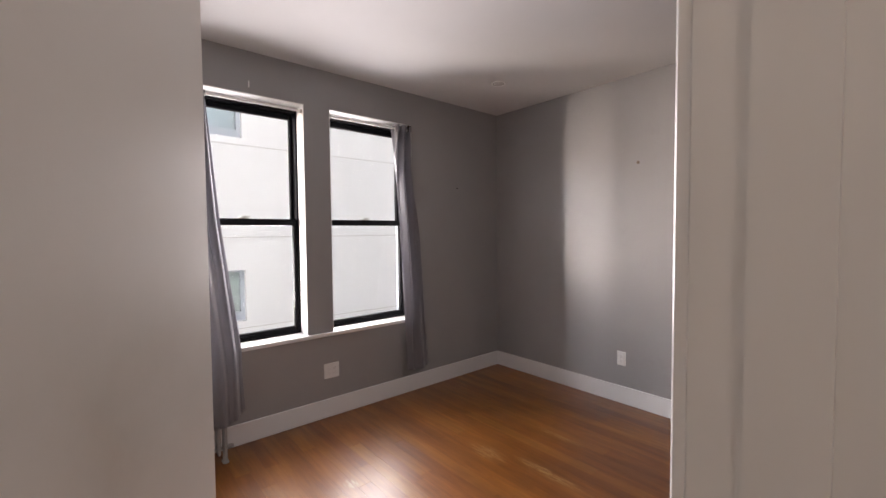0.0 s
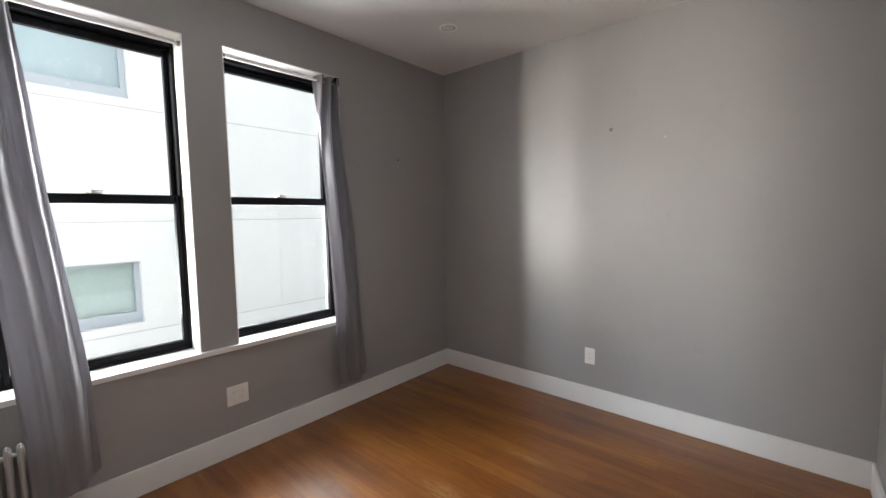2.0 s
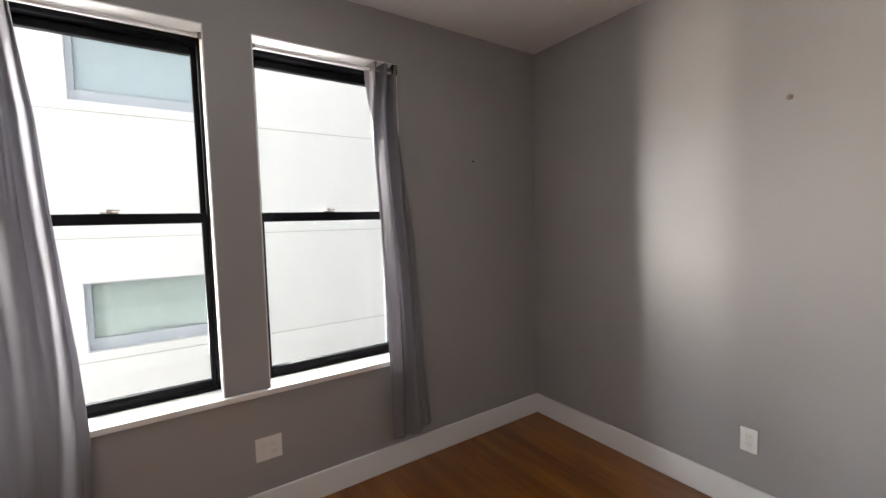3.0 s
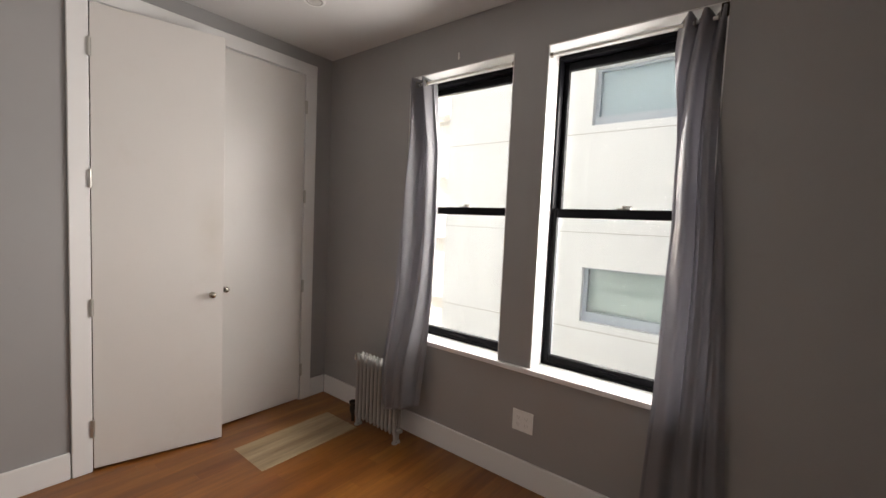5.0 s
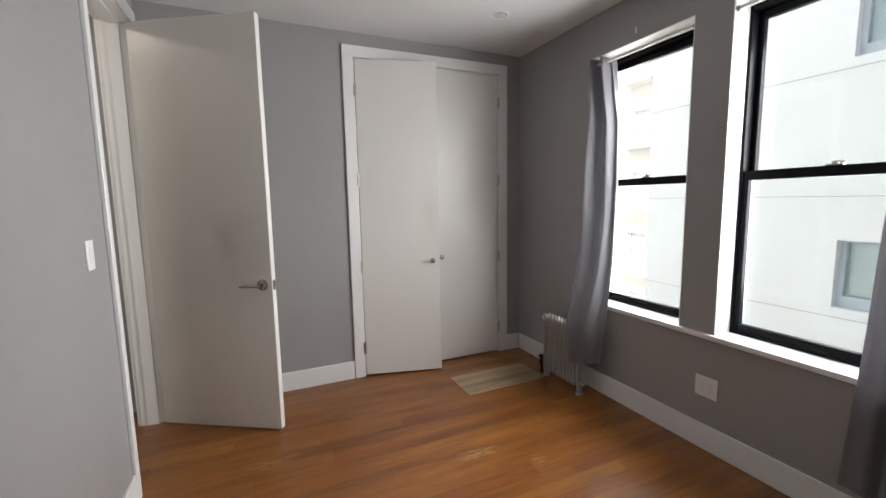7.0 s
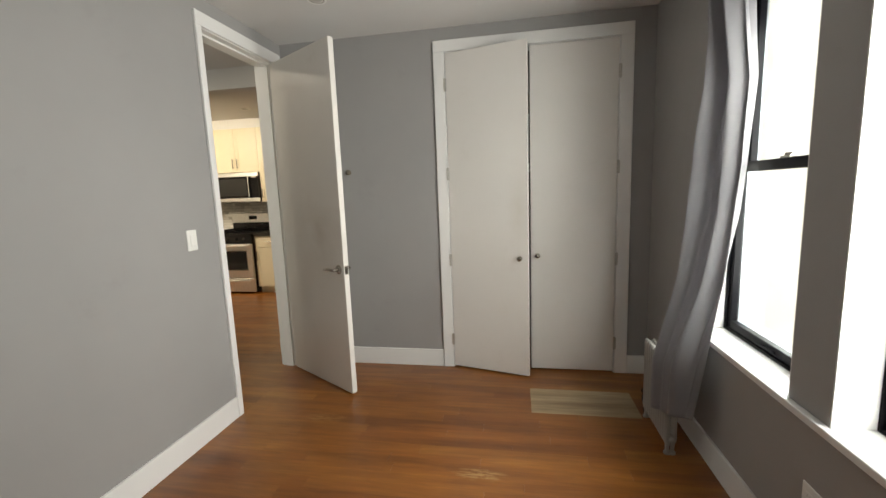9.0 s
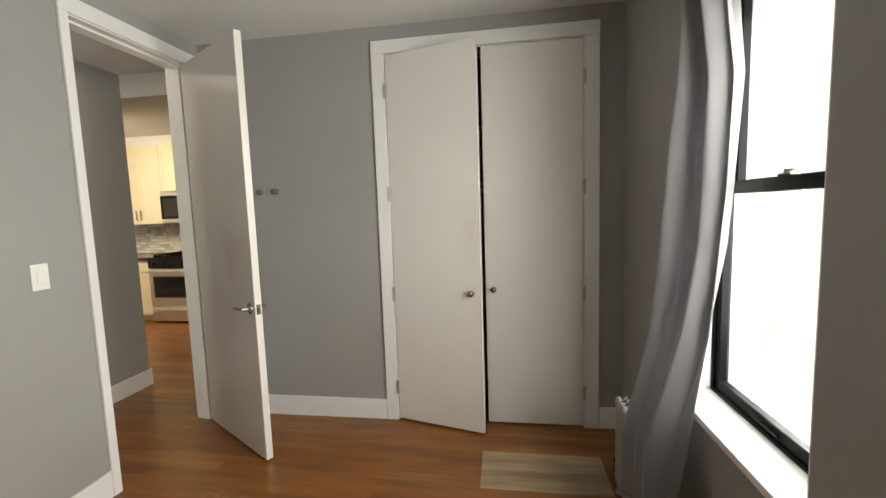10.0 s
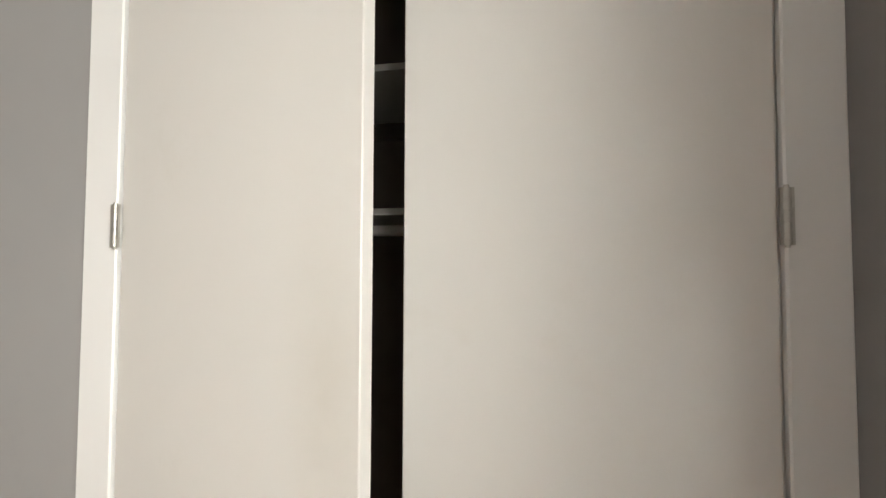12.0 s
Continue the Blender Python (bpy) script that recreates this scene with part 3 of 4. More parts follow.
# ---- radiator ----
def radiator(x0, x1, y0, y1, n):
    rad = thing("radiator", ((x0 + x1) / 2, (y0 + y1) / 2, 0), "slim off-white cast iron column radiator with chipped enamel", "radiator")
    pitch = (x1 - x0) / n
    top, low = 0.505, 0.052
    for k in range(n):
        cx = x0 + pitch * (k + 0.5)
        bm = bmesh.new()
        cols = 2
        for c in range(cols):
            cy = y0 + 0.014 + (y1 - y0 - 0.028) * c / (cols - 1)
            w, d = 0.0125, 0.015
            ring = [(w * math.cos(a), d * math.sin(a)) for a in [2 * math.pi * i / 10 for i in range(10)]]
            levels = [(low + 0.004, 0.45), (low + 0.016, 0.85), (low + 0.04, 1.0), (low + 0.07, 0.92), (top - 0.06, 0.92), (top - 0.028, 1.05), (top - 0.008, 0.85), (top, 0.4)]
            rows = [[bm.verts.new((cx + px * s, cy + py * s, z)) for px, py in ring] for z, s in levels]
            for p, q in zip(rows, rows[1:]):
                for i in range(10):
                    bm.faces.new((p[i], p[(i + 1) % 10], q[(i + 1) % 10], q[i]))
            bm.faces.new(rows[-1]), bm.faces.new(rows[0][::-1])
        for z0, z1 in ((low + 0.018, low + 0.058), (top - 0.055, top - 0.014)):
            box(bm, cx - 0.008, y0 + 0.012, z0, cx + 0.010, y1 - 0.012, z1, 0.005)
            tube(bm, (cx - pitch / 2, (y0 + y1) / 2, (z0 + z1) / 2), (cx + pitch / 2, (y0 + y1) / 2, (z0 + z1) / 2), 0.010, n=12)
        if k in (0, n - 1):
            for cy in (y0 + 0.02, y1 - 0.02):
                tube(bm, (cx, cy, low + 0.03), (cx, cy, 0.012), 0.013, 0.010, n=10)
                tube(bm, (cx, cy, 0.012), (cx, cy, 0.0), 0.017, 0.019, n=10)
        part("section", bm, RAD, rad, smooth=True)
    v = bmesh.new()
    vx, vy, vz = x0 - 0.045, (y0 + y1) / 2, low + 0.038
    tube(v, (x0, vy, vz), (vx, vy, vz), 0.013)
    turned(v, (vx, vy, vz - 0.03), (0, 0, 1), [(0, 0.016), (0.015, 0.022), (0.045, 0.022), (0.058, 0.012), (0.066, 0.012)])
    tube(v, (vx, vy, vz - 0.03), (vx, vy, 0.0), 0.011)
    val = part("valve", v, BRONZE, rad, "dark metal valve", smooth=True)
    h = bmesh.new()
    turned(h, (vx, vy, vz + 0.034), (0, 0, 1), [(0, 0.014), (0.004, 0.026), (0.016, 0.028), (0.022, 0.020), (0.024, 0.008)])
    part("hand_wheel", h, BRONZE, val, smooth=True)
    e = bmesh.new()
    tube(e, (x1, vy, vz), (x1 + 0.022, vy, vz), 0.014)
    tube(e, (x1 + 0.022, vy, vz), (x1 + 0.030, vy, vz), 0.010)
    part("end_plug", e, RAD, rad, smooth=True)
    a = bmesh.new()
    tube(a, (x0 - 0.028, vy, top - 0.05), (x0, vy, top - 0.05), 0.006)
    turned(a, (x0 - 0.028, vy, top - 0.062), (0, 0, 1), [(0, 0.006), (0.006, 0.011), (0.03, 0.010), (0.042, 0.003)])
    part("air_vent", a, NICKEL, rad, "small nickel air vent", smooth=True)


radiator(0.610, 1.010, -0.200, -0.135, 11)


# ---- curtains ----
def curtain(label, keys, folds, depth, gap, seed, tail, bend, twist, belly, phase):
    """keys: (z, x0, x1, y0, y1): the cloth's two edges at heights, top first."""
    rnd = random.Random(seed)
    cur = thing("curtain", ((keys[0][1] + keys[0][2]) / 2, keys[0][3], keys[-1][0]), label, "curtain", "window curtains")
    nu, nv = 150, 110
    ph = [rnd.uniform(0, 6.28) for _ in range(6)]
    ph[4] = phase

    def at(z):
        for p, q in zip(keys, keys[1:]):
            if z >= q[0]:
                f = (p[0] - z) / (p[0] - q[0])
                return [p[i] + (q[i] - p[i]) * f for i in (1, 2, 3, 4)]
        return list(keys[-1][1:])

    top, low = keys[0][0], keys[-1][0]
    verts, faces = [], []
    for j in range(nv + 1):
        v = j / nv
        for i in range(nu + 1):
            u = i / nu
            z = top + (low + tail * (u - 0.5) + 0.005 * math.sin(7 * u + ph[5]) - top) * v + 0.011 * (1 - v) ** 12 * math.sin(2 * math.pi * folds * u + ph[3])
            x0, x1, ya, yb = at(max(low, min(top, z)))
            blend = min(1.0, max(0.0, (v - 0.5) / 0.3))
            side = u * (1 - blend) + (max(0.0, (u - bend) / (1 - bend)) ** 1.5) * blend
            warp = u - twist * (1 - math.exp(-v / 0.22)) + 0.05 * math.sin(4.3 * u + 1.7 * v + ph[0]) + 0.02 * math.sin(9.0 * v + 3 * u + ph[3])
            a = 2 * math.pi * folds * warp + ph[4]
            sharp = math.sin(a + 0.75 * math.sin(a + 0.6))
            broad = math.sin(0.5 * a + 1.6 * v + ph[1])
            thin = math.sin(2.7 * a + 2.2 * v + ph[0]) * (1 - v) ** 1.5
            crumple = 1 - 2.6 * abs(noise.noise((6.5 * warp + 1.2 * v, 2.4 * v, seed))) + 0.6 * noise.noise((3 * u, 7 * v, seed + 5))
            ends = min(1.0, 6 * u + 0.3, 6 * (1 - u) + 0.3)
            fold = ((1.0 - 0.60 * v) * sharp + (0.15 + 0.30 * v) * broad + 0.24 * thin + (0.26 - 0.16 * v) * crumple) * ends
            x = x0 + (x1 - x0) * u + 0.010 * math.cos(a) * (1 - 0.5 * v)
            swell = belly * math.sin(math.pi * min(1.0, u / 0.62)) * math.exp(-((v - 0.47) / 0.24) ** 2)
            verts.append((x, ya + (yb - ya) * side - swell + depth * (1 - 0.25 * v) * fold, z))
    for j in range(nv):
        for i in range(nu):
            a = j * (nu + 1) + i
            faces.append((a, a + 1, a + nu + 2, a + nu + 1))
    me = bpy.data.meshes.new("cloth")
    me.from_pydata(verts, [], faces)
    for p in me.polygons:
        p.use_smooth = True
    me.materials.append(CLOTH)
    ob = new("cloth", me)
    ob.parent, ob.matrix_parent_inverse = cur, cur.matrix_basis.inverted()
    sol = ob.modifiers.new("thickness", "SOLIDIFY")
    sol.thickness, sol.offset = 0.0018, 0
    for k in range(gap):
        x = keys[0][1] + (keys[0][2] - keys[0][1]) * (k + 0.5) / gap
        ring = bmesh.new()
        n, m = 18, 8
        c = Vector((x, keys[0][3], top - 0.028))
        vs = [[ring.verts.new(c + Vector((0.0035 * math.sin(2 * math.pi * q / m), (0.017 + 0.0035 * math.cos(2 * math.pi * q / m)) * math.cos(2 * math.pi * p / n), (0.017 + 0.0035 * math.cos(2 * math.pi * q / m)) * math.sin(2 * math.pi * p / n)))) for q in range(m)] for p in range(n)]
        for p in range(n):
            for q in range(m):
                ring.faces.new((vs[p][q], vs[(p + 1) % n][q], vs[(p + 1) % n][(q + 1) % m], vs[p][(q + 1) % m]))
        part("grommet", ring, DULL_NICKEL, cur, "metal eyelet", smooth=True)
    return cur


ROD_Y, ROD_Z = 0.022, 2.300
for x0, x1 in WIN:
    rod = thing("curtain_rod", ((x0 + x1) / 2, ROD_Y, ROD_Z), "thin white tension rod across the head of a window opening", "curtain rod", "curtain rods")
    bm = bmesh.new()
    tube(bm, (x0 + 0.008, ROD_Y, ROD_Z), (x1 - 0.008, ROD_Y, ROD_Z), 0.0075)
    tube(bm, (x0 + 0.012, ROD_Y, ROD_Z), (x0 + 0.42, ROD_Y, ROD_Z), 0.0095)
    part("rod", bm, PLATE, rod, smooth=True)
    bx = x0 if x0 < 1 else x1 - 0.03
    part("bracket", boxes((bx + 0.001, -0.004, ROD_Z - 0.012, bx + 0.029, 0.018, ROD_Z + 0.044), bevel=0.002), BRONZE, rod, "dark metal bracket")
    for x, s in ((x0 + 0.006, 1), (x1 - 0.006, -1)):
        bm = bmesh.new()
        tube(bm, (x, ROD_Y, ROD_Z), (x + s * 0.014, ROD_Y, ROD_Z), 0.015, 0.012)
        part("end_cap", bm, DULL_NICKEL, rod, smooth=True)

curtain("gray cloth curtain gathered at its rod and draped over the radiator",
        [(2.325, 0.846, 0.990, 0.004, 0.045), (1.90, 0.848, 1.032, -0.014, 0.075), (1.50, 0.852, 1.058, -0.050, 0.055), (0.95, 0.868, 1.110, -0.120, -0.010),
         (0.66, 0.882, 1.132, -0.190, -0.060), (0.52, 0.892, 1.128, -0.228, -0.075), (0.252, 0.898, 1.132, -0.230, -0.120)],
        2.3, 0.052, 4, 3, 0.03, 0.52, 0.04, 0.034, -4.6)
curtain("gray cloth curtain gathered at its rod, hanging nearly to the floor",
        [(2.325, 2.385, 2.552, 0.018, 0.012), (2.10, 2.390, 2.556, 0.010, 0.000), (1.45, 2.425, 2.610, -0.020, -0.030), (0.70, 2.415, 2.665, -0.085, -0.045), (0.225, 2.402, 2.700, -0.130, -0.045)],
        2.7, 0.050, 4, 8, -0.02, 0.1, -0.40, 0.02, 1.2)


# ---- small wall things ----
def wall_plate(name, place, normal, w, h, label, category, kind_of):
    """A cover plate with its inserts and screws, flat on a wall."""
    ob = thing(name, place, label, category)
    m = Matrix.Translation(place) @ Vector(normal).to_track_quat("Z", "Y").to_matrix().to_4x4()
    up = (m.to_3x3().inverted() @ Vector((0, 0, 1)))
    m = m @ Matrix.Rotation(math.atan2(-up.x, up.y), 4, "Z")
    turned_part("plate", boxes((-w / 2, -h / 2, 0, w / 2, h / 2, 0.006), bevel=0.002), PLATE, ob, m)
    gangs = (-0.023, 0.023) if w > 0.1 else (0,)
    for gx in gangs:
        if kind_of == "outlet":
            for gy in (-0.019, 0.019):
                o = turned_part("socket", boxes((gx - 0.016, gy - 0.014, 0.006, gx + 0.016, gy + 0.014, 0.0085), bevel=0.001), PLATE, ob, m)
                turned_part("slot", boxes((gx - 0.008, gy - 0.002, 0.0084, gx - 0.006, gy + 0.006, 0.0088), (gx + 0.006, gy - 0.002, 0.0084, gx + 0.008, gy + 0.006, 0.0088), (gx - 0.002, gy - 0.010, 0.0084, gx + 0.002, gy - 0.006, 0.0088)), SLOT, o, m, "gray slot")
        elif kind_of == "switch":
            turned_part("rocker", boxes((gx - 0.0165, -0.033, 0.006, gx + 0.0165, 0.033, 0.0095), bevel=0.002), PLATE, ob, m)
        for gy in ((-0.048, 0.048) if kind_of != "outlet" else (0,)):
            s = bmesh.new()
            tube(s, (gx, gy, 0.005), (gx, gy, 0.0072), 0.003, n=10)
            turned_part("screw", s, PLATE, ob, m)


wall_plate("wall_outlet", (1.780, 0, 0.355), (0, -1, 0), 0.122, 0.116, "white double outlet plate below the window sill", "outlet", "outlet")
wall_plate("wall_outlet", (EAST, -1.358, 0.367), (-1, 0, 0), 0.072, 0.116, "white outlet plate low on the bare wall", "outlet", "outlet")
wall_plate("light_switch", (1.130, SOUTH, 1.205), (0, 1, 0), 0.072, 0.118, "white rocker light switch beside the doorway", "light switch", "switch")

PEG = paint("tan_peg_lacquer", (0.16, 0.136, 0.10), 0.08, 0.42, 0.05)
for y in (-2.522, -2.400, -2.282):
    bm = bmesh.new()
    turned(bm, (0, y, 1.606), (1, 0, 0), [(0, 0.019), (0.003, 0.019), (0.005, 0.010), (0.012, 0.010), (0.015, 0.018), (0.021, 0.021), (0.027, 0.016), (0.030, 0.006)])
    part("coat_hook", bm, PEG, label="round tan metal coat peg on the gray wall", category="coat hook", group="row of coat pegs", smooth=True)
bm = bmesh.new()
turned(bm, (EAST, -1.475, 1.944), (-1, 0, 0), [(0, 0.013), (0.002, 0.012), (0.003, 0.006), (0.010, 0.005)])
ANCHOR = paint("tan_plastic", (0.22, 0.17, 0.13), 0.1, 0.6, 0.1)
part("wall_anchor", bm, ANCHOR, label="tan screw anchor stuck in the bare gray wall", category="screw", smooth=True)
bm = bmesh.new()
turned(bm, (3.098, 0, 1.832), (0, -1, 0), [(0, 0.003), (0.009, 0.0028), (0.0095, 0.006), (0.012, 0.005)], 10)
part("nail", bm, BRONZE, label="small dark nail stuck in the gray wall", category="nail", smooth=True)
bm = bmesh.new()
turned(bm, (EAST, -1.804, 1.855), (-1, 0, 0), [(0, 0.007), (0.0010, 0.006), (0.0014, 0.003)], 12)
part("filler_patch", bm, paint("pale_filler", (0.46, 0.45, 0.44), 0.03, 0.7, 0.1), label="dab of white filler on the bare gray wall", category="wall patch", smooth=True)
bm = bmesh.new()
tube(bm, (1.233, 0, 2.40), (1.233, -0.012, 2.40), 0.004, n=8)
tube(bm, (1.233, -0.010, 2.385), (1.233, -0.010, 2.425), 0.0035, n=8)
part("wall_hook", bm, PLATE, label="small white painted hook above the window", category="hook", smooth=True)


def downlight(x, y):
    d = thing("recessed_light", (x, y, HIGH), "round white recessed ceiling light, switched off", "ceiling light", "recessed ceiling lights")
    bm = bmesh.new()
    turned(bm, (x, y, HIGH + 0.001), (0, 0, -1), [(0, 0.058), (0.001, 0.060), (0.006, 0.058), (0.0075, 0.050), (0.005, 0.046)], 32)
    part("trim_ring", bm, PLATE, d, smooth=True)
    # gimbal ring; its dark metal also fills in for the recess's shaded depth
    bm = bmesh.new()
    turned(bm, (x, y, HIGH - 0.001), (0, 0, -1), [(0, 0.047), (0.003, 0.046), (0.0035, 0.040), (0.001, 0.034)], 28)
    part("gimbal_ring", bm, DULL_NICKEL, d, "dark inner ring", smooth=True)
    bm = bmesh.new()
    turned(bm, (x + 0.005, y, HIGH - 0.0035), (0, 0, -1), [(0, 0.034), (0.004, 0.033), (0.008, 0.024), (0.009, 0.010)], 28)
    part("lens", bm, LENS, d, "frosted lens", smooth=True)


for x, y in ((0.655, -0.612), (2.985, -0.645), (0.640, -2.150), (2.985, -2.150), (0.29, -3.27), (-0.709, -3.307), (-2.03, -4.54)):
    downlight(x, y)


# ---- kitchen beyond the doorway ----
FRONT, UP_FRONT = -2.33, -2.62


def pull(bm, x, y, z, h):
    """An upright bar handle on a face towards +x."""
    tube(bm, (x + 0.028, y, z - h / 2), (x + 0.028, y, z + h / 2), 0.006, n=10)
    for dz in (-h * 0.38, h * 0.38):
        tube(bm, (x, y, z + dz), (x + 0.028, y, z + dz), 0.004, n=8)
    return bm


def cabinet(name, y0, y1, z0, z1, front, doors, label, group, drawer=False, handle_low=True):
    c = thing(name, (front, (y0 + y1) / 2, z0), label, "cabinet", group)
    part("body", boxes((KIT_W, y0 + 0.001, z0, front - 0.022, y1 - 0.001, z1)), CAB, c)
    dz1 = z1 - (0.17 if drawer else 0)
    w = (y1 - y0) / doors
    for k in range(doors):
        a, b = y0 + k * w + 0.002, y0 + (k + 1) * w - 0.002
        bm = boxes((front - 0.020, a, z0 + 0.003, front - 0.004, b, dz1 - 0.003))
        for r in ((a, z0 + 0.003, a + 0.055, dz1 - 0.003), (b - 0.055, z0 + 0.003, b, dz1 - 0.003), (a + 0.055, z0 + 0.003, b - 0.055, z0 + 0.058), (a + 0.055, dz1 - 0.058, b - 0.055, dz1 - 0.003)):
            box(bm, front - 0.004, r[0], r[1], front, r[2], r[3])
        d = part("door", bm, CAB, c)
        hy = b - 0.035 if (k == 0 and doors > 1) else a + 0.035
        hz = (z0 + 0.13) if handle_low else (dz1 - 0.13)
        part("handle", pull(bmesh.new(), front, hy, hz, 0.14), NICKEL, d, "nickel bar pull")
    if drawer:
        d = part("drawer", boxes((front - 0.020, y0 + 0.002, z1 - 0.165, front, y1 - 0.002, z1 - 0.004), bevel=0.003), CAB, c)
        bm = bmesh.new()
        cy = (y0 + y1) / 2
        tube(bm, (front + 0.028, cy - 0.07, z1 - 0.085), (front + 0.028, cy + 0.07, z1 - 0.085), 0.006, n=10)
        part("handle", bm, NICKEL, d, "nickel bar pull")
    return c


ST0, ST1 = -5.585, -4.82
BASE = "cream base cabinet with a drawer above its door"
for y0, y1 in ((-6.75, -6.14), (-6.13, ST0 - 0.004), (ST1 + 0.004, -4.30)):
    cabinet("base_cabinet", y0, y1, 0.10, 0.87, FRONT, 1, BASE, "kitchen base cabinets", True, False)
    part("toe_kick", boxes((KIT_W, y0, 0, FRONT - 0.07, y1, 0.10)), CAB, label="recessed cream plinth below a cabinet", category="plinth")
part("worktop", boxes((KIT_W, -6.75, 0.872, FRONT + 0.025, ST0 - 0.004, 0.91), bevel=0.003), GRANITE, label="dark granite kitchen worktop", category="worktop")
part("worktop", boxes((KIT_W, ST1 + 0.004, 0.872, FRONT + 0.025, -4.30, 0.91), bevel=0.003), GRANITE, label="short dark granite kitchen worktop", category="worktop")
UPC = "cream wall cabinet with framed doors"
cabinet("wall_cabinet", -6.35, ST0 - 0.002, 1.37, 2.487, UP_FRONT, 2, UPC, "kitchen wall cabinets")
cabinet("wall_cabinet", ST0, ST1, 1.83, 2.487, UP_FRONT, 2, "short cream wall cabinet above the microwave", "kitchen wall cabinets")
cabinet("wall_cabinet", ST1 + 0.002, -4.30, 1.37, 2.487, UP_FRONT, 1, UPC, "kitchen wall cabinets")
cabinet("wall_cabinet", -4.29, -3.56, 1.72, 2.487, -2.40, 2, "cream cabinet above the refrigerator", "kitchen wall cabinets")
part("soffit", boxes((KIT_W, -6.35, 2.487, UP_FRONT - 0.01, -3.56, HIGH - 0.002)), TRIM, label="white soffit above the wall cabinets", kind="structure")

stove = thing("stove", (-2.29, (ST0 + ST1) / 2, 0), "freestanding stainless gas range with a black cooktop", "stove")
part("body", boxes((KIT_W + 0.02, ST0, 0.02, -2.30, ST1, 0.90), bevel=0.003), OVEN, stove, "black enamel body")
sd = part("oven_door", boxes((-2.30, ST0 + 0.008, 0.245, -2.262, ST1 - 0.008, 0.76), bevel=0.006), STEEL, stove, "stainless oven door")
part("window", boxes((-2.262, ST0 + 0.08, 0.37, -2.259, ST1 - 0.10, 0.65)), OVEN, sd, "black glass")
part("window_trim", boxes(
    (-2.262, ST0 + 0.07, 0.36, -2.2585, ST1 - 0.09, 0.369), (-2.262, ST0 + 0.07, 0.651, -2.2585, ST1 - 0.09, 0.66),
    (-2.262, ST0 + 0.07, 0.369, -2.2585, ST0 + 0.079, 0.651), (-2.262, ST1 - 0.099, 0.369, -2.2585, ST1 - 0.09, 0.651)), DULL_NICKEL, sd, "thin metal trim")
bm = bmesh.new()
tube(bm, (-2.215, ST0 + 0.04, 0.735), (-2.215, ST1 - 0.04, 0.735), 0.012)
for y in (ST0 + 0.09, ST1 - 0.09):
    tube(bm, (-2.262, y, 0.735), (-2.215, y, 0.735), 0.008)
part("handle", bm, STEEL, sd)
drawer = part("storage_drawer", boxes((-2.30, ST0 + 0.008, 0.03, -2.264, ST1 - 0.008, 0.235), bevel=0.006), STEEL, stove, "stainless drawer")
bm = bmesh.new()
tube(bm, (-2.228, ST0 + 0.06, 0.205), (-2.228, ST1 - 0.06, 0.205), 0.010)
for y in (ST0 + 0.10, ST1 - 0.10):
    tube(bm, (-2.264, y, 0.205), (-2.228, y, 0.205), 0.007)
part("handle", bm, STEEL, drawer)
part("control_panel", boxes((-2.30, ST0 + 0.004, 0.77, -2.262, ST1 - 0.004, 0.90), bevel=0.004), OVEN, stove, "black knob panel")
for k in range(5):
    bm = bmesh.new()
    turned(bm, (-2.262, ST0 + 0.10 + k * 0.14, 0.835), (1, 0, 0), [(0, 0.022), (0.006, 0.021), (0.026, 0.017), (0.028, 0.010)])
    part("knob", bm, OVEN, stove, "black burner knob", smooth=True)
part("cooktop", boxes((KIT_W + 0.08, ST0 + 0.002, 0.90, -2.27, ST1 - 0.002, 0.918), bevel=0.003), OVEN, stove, "black cooktop")
for yc in (ST0 + 0.19, ST1 - 0.19):
    bm = bmesh.new()
    for dy in (-0.14, -0.05, 0.05, 0.14):
        box(bm, KIT_W + 0.14, yc + dy - 0.006, 0.938, -2.33, yc + dy + 0.006, 0.95)
    for x in (KIT_W + 0.14, -2.62, -2.342):
        box(bm, x, yc - 0.15, 0.918, x + 0.012, yc + 0.15, 0.938)
    part("grate", bm, BLACK, stove, "cast iron grate")
bp = part("backguard", boxes((KIT_W + 0.02, ST0 + 0.004, 0.90, KIT_W + 0.070, ST1 - 0.004, 1.034), bevel=0.003), OVEN, stove, "black back panel")
part("control_strip", boxes((KIT_W + 0.02, ST0 + 0.004, 1.036, KIT_W + 0.075, ST1 - 0.004, 1.187), bevel=0.003), STEEL, bp, "stainless strip")
part("clock_display", boxes((KIT_W + 0.075, -5.27, 1.085, KIT_W + 0.078, -5.13, 1.145)), OVEN, bp, "black display")

mic = thing("microwave", (UP_FRONT, (ST0 + ST1) / 2, 1.375), "stainless over-the-range microwave with a black glass door", "microwave")
part("body", boxes((KIT_W, ST0 + 0.004, 1.38, -2.60, ST1 - 0.004, 1.825), bevel=0.003), OVEN, mic, "black case")
md = part("door", boxes((-2.60, ST0 + 0.004, 1.438, -2.575, ST1 - 0.13, 1.762), bevel=0.003), OVEN, mic, "black glass door")
part("window", boxes((-2.575, ST0 + 0.05, 1.47, -2.573, ST1 - 0.20, 1.73)), WINDOW_MESH, md, "dark gray window mesh")
part("top_band", boxes((-2.60, ST0 + 0.004, 1.764, -2.573, ST1 - 0.004, 1.823), bevel=0.003), STEEL, mic, "stainless top band")
part("control_panel", boxes((-2.60, ST1 - 0.128, 1.438, -2.577, ST1 - 0.006, 1.762), bevel=0.003), OVEN, mic, "black key panel")
part("display", boxes((-2.577, ST1 - 0.11, 1.74, -2.575, ST1 - 0.03, 1.77)), DULL_NICKEL, mic, "gray display")
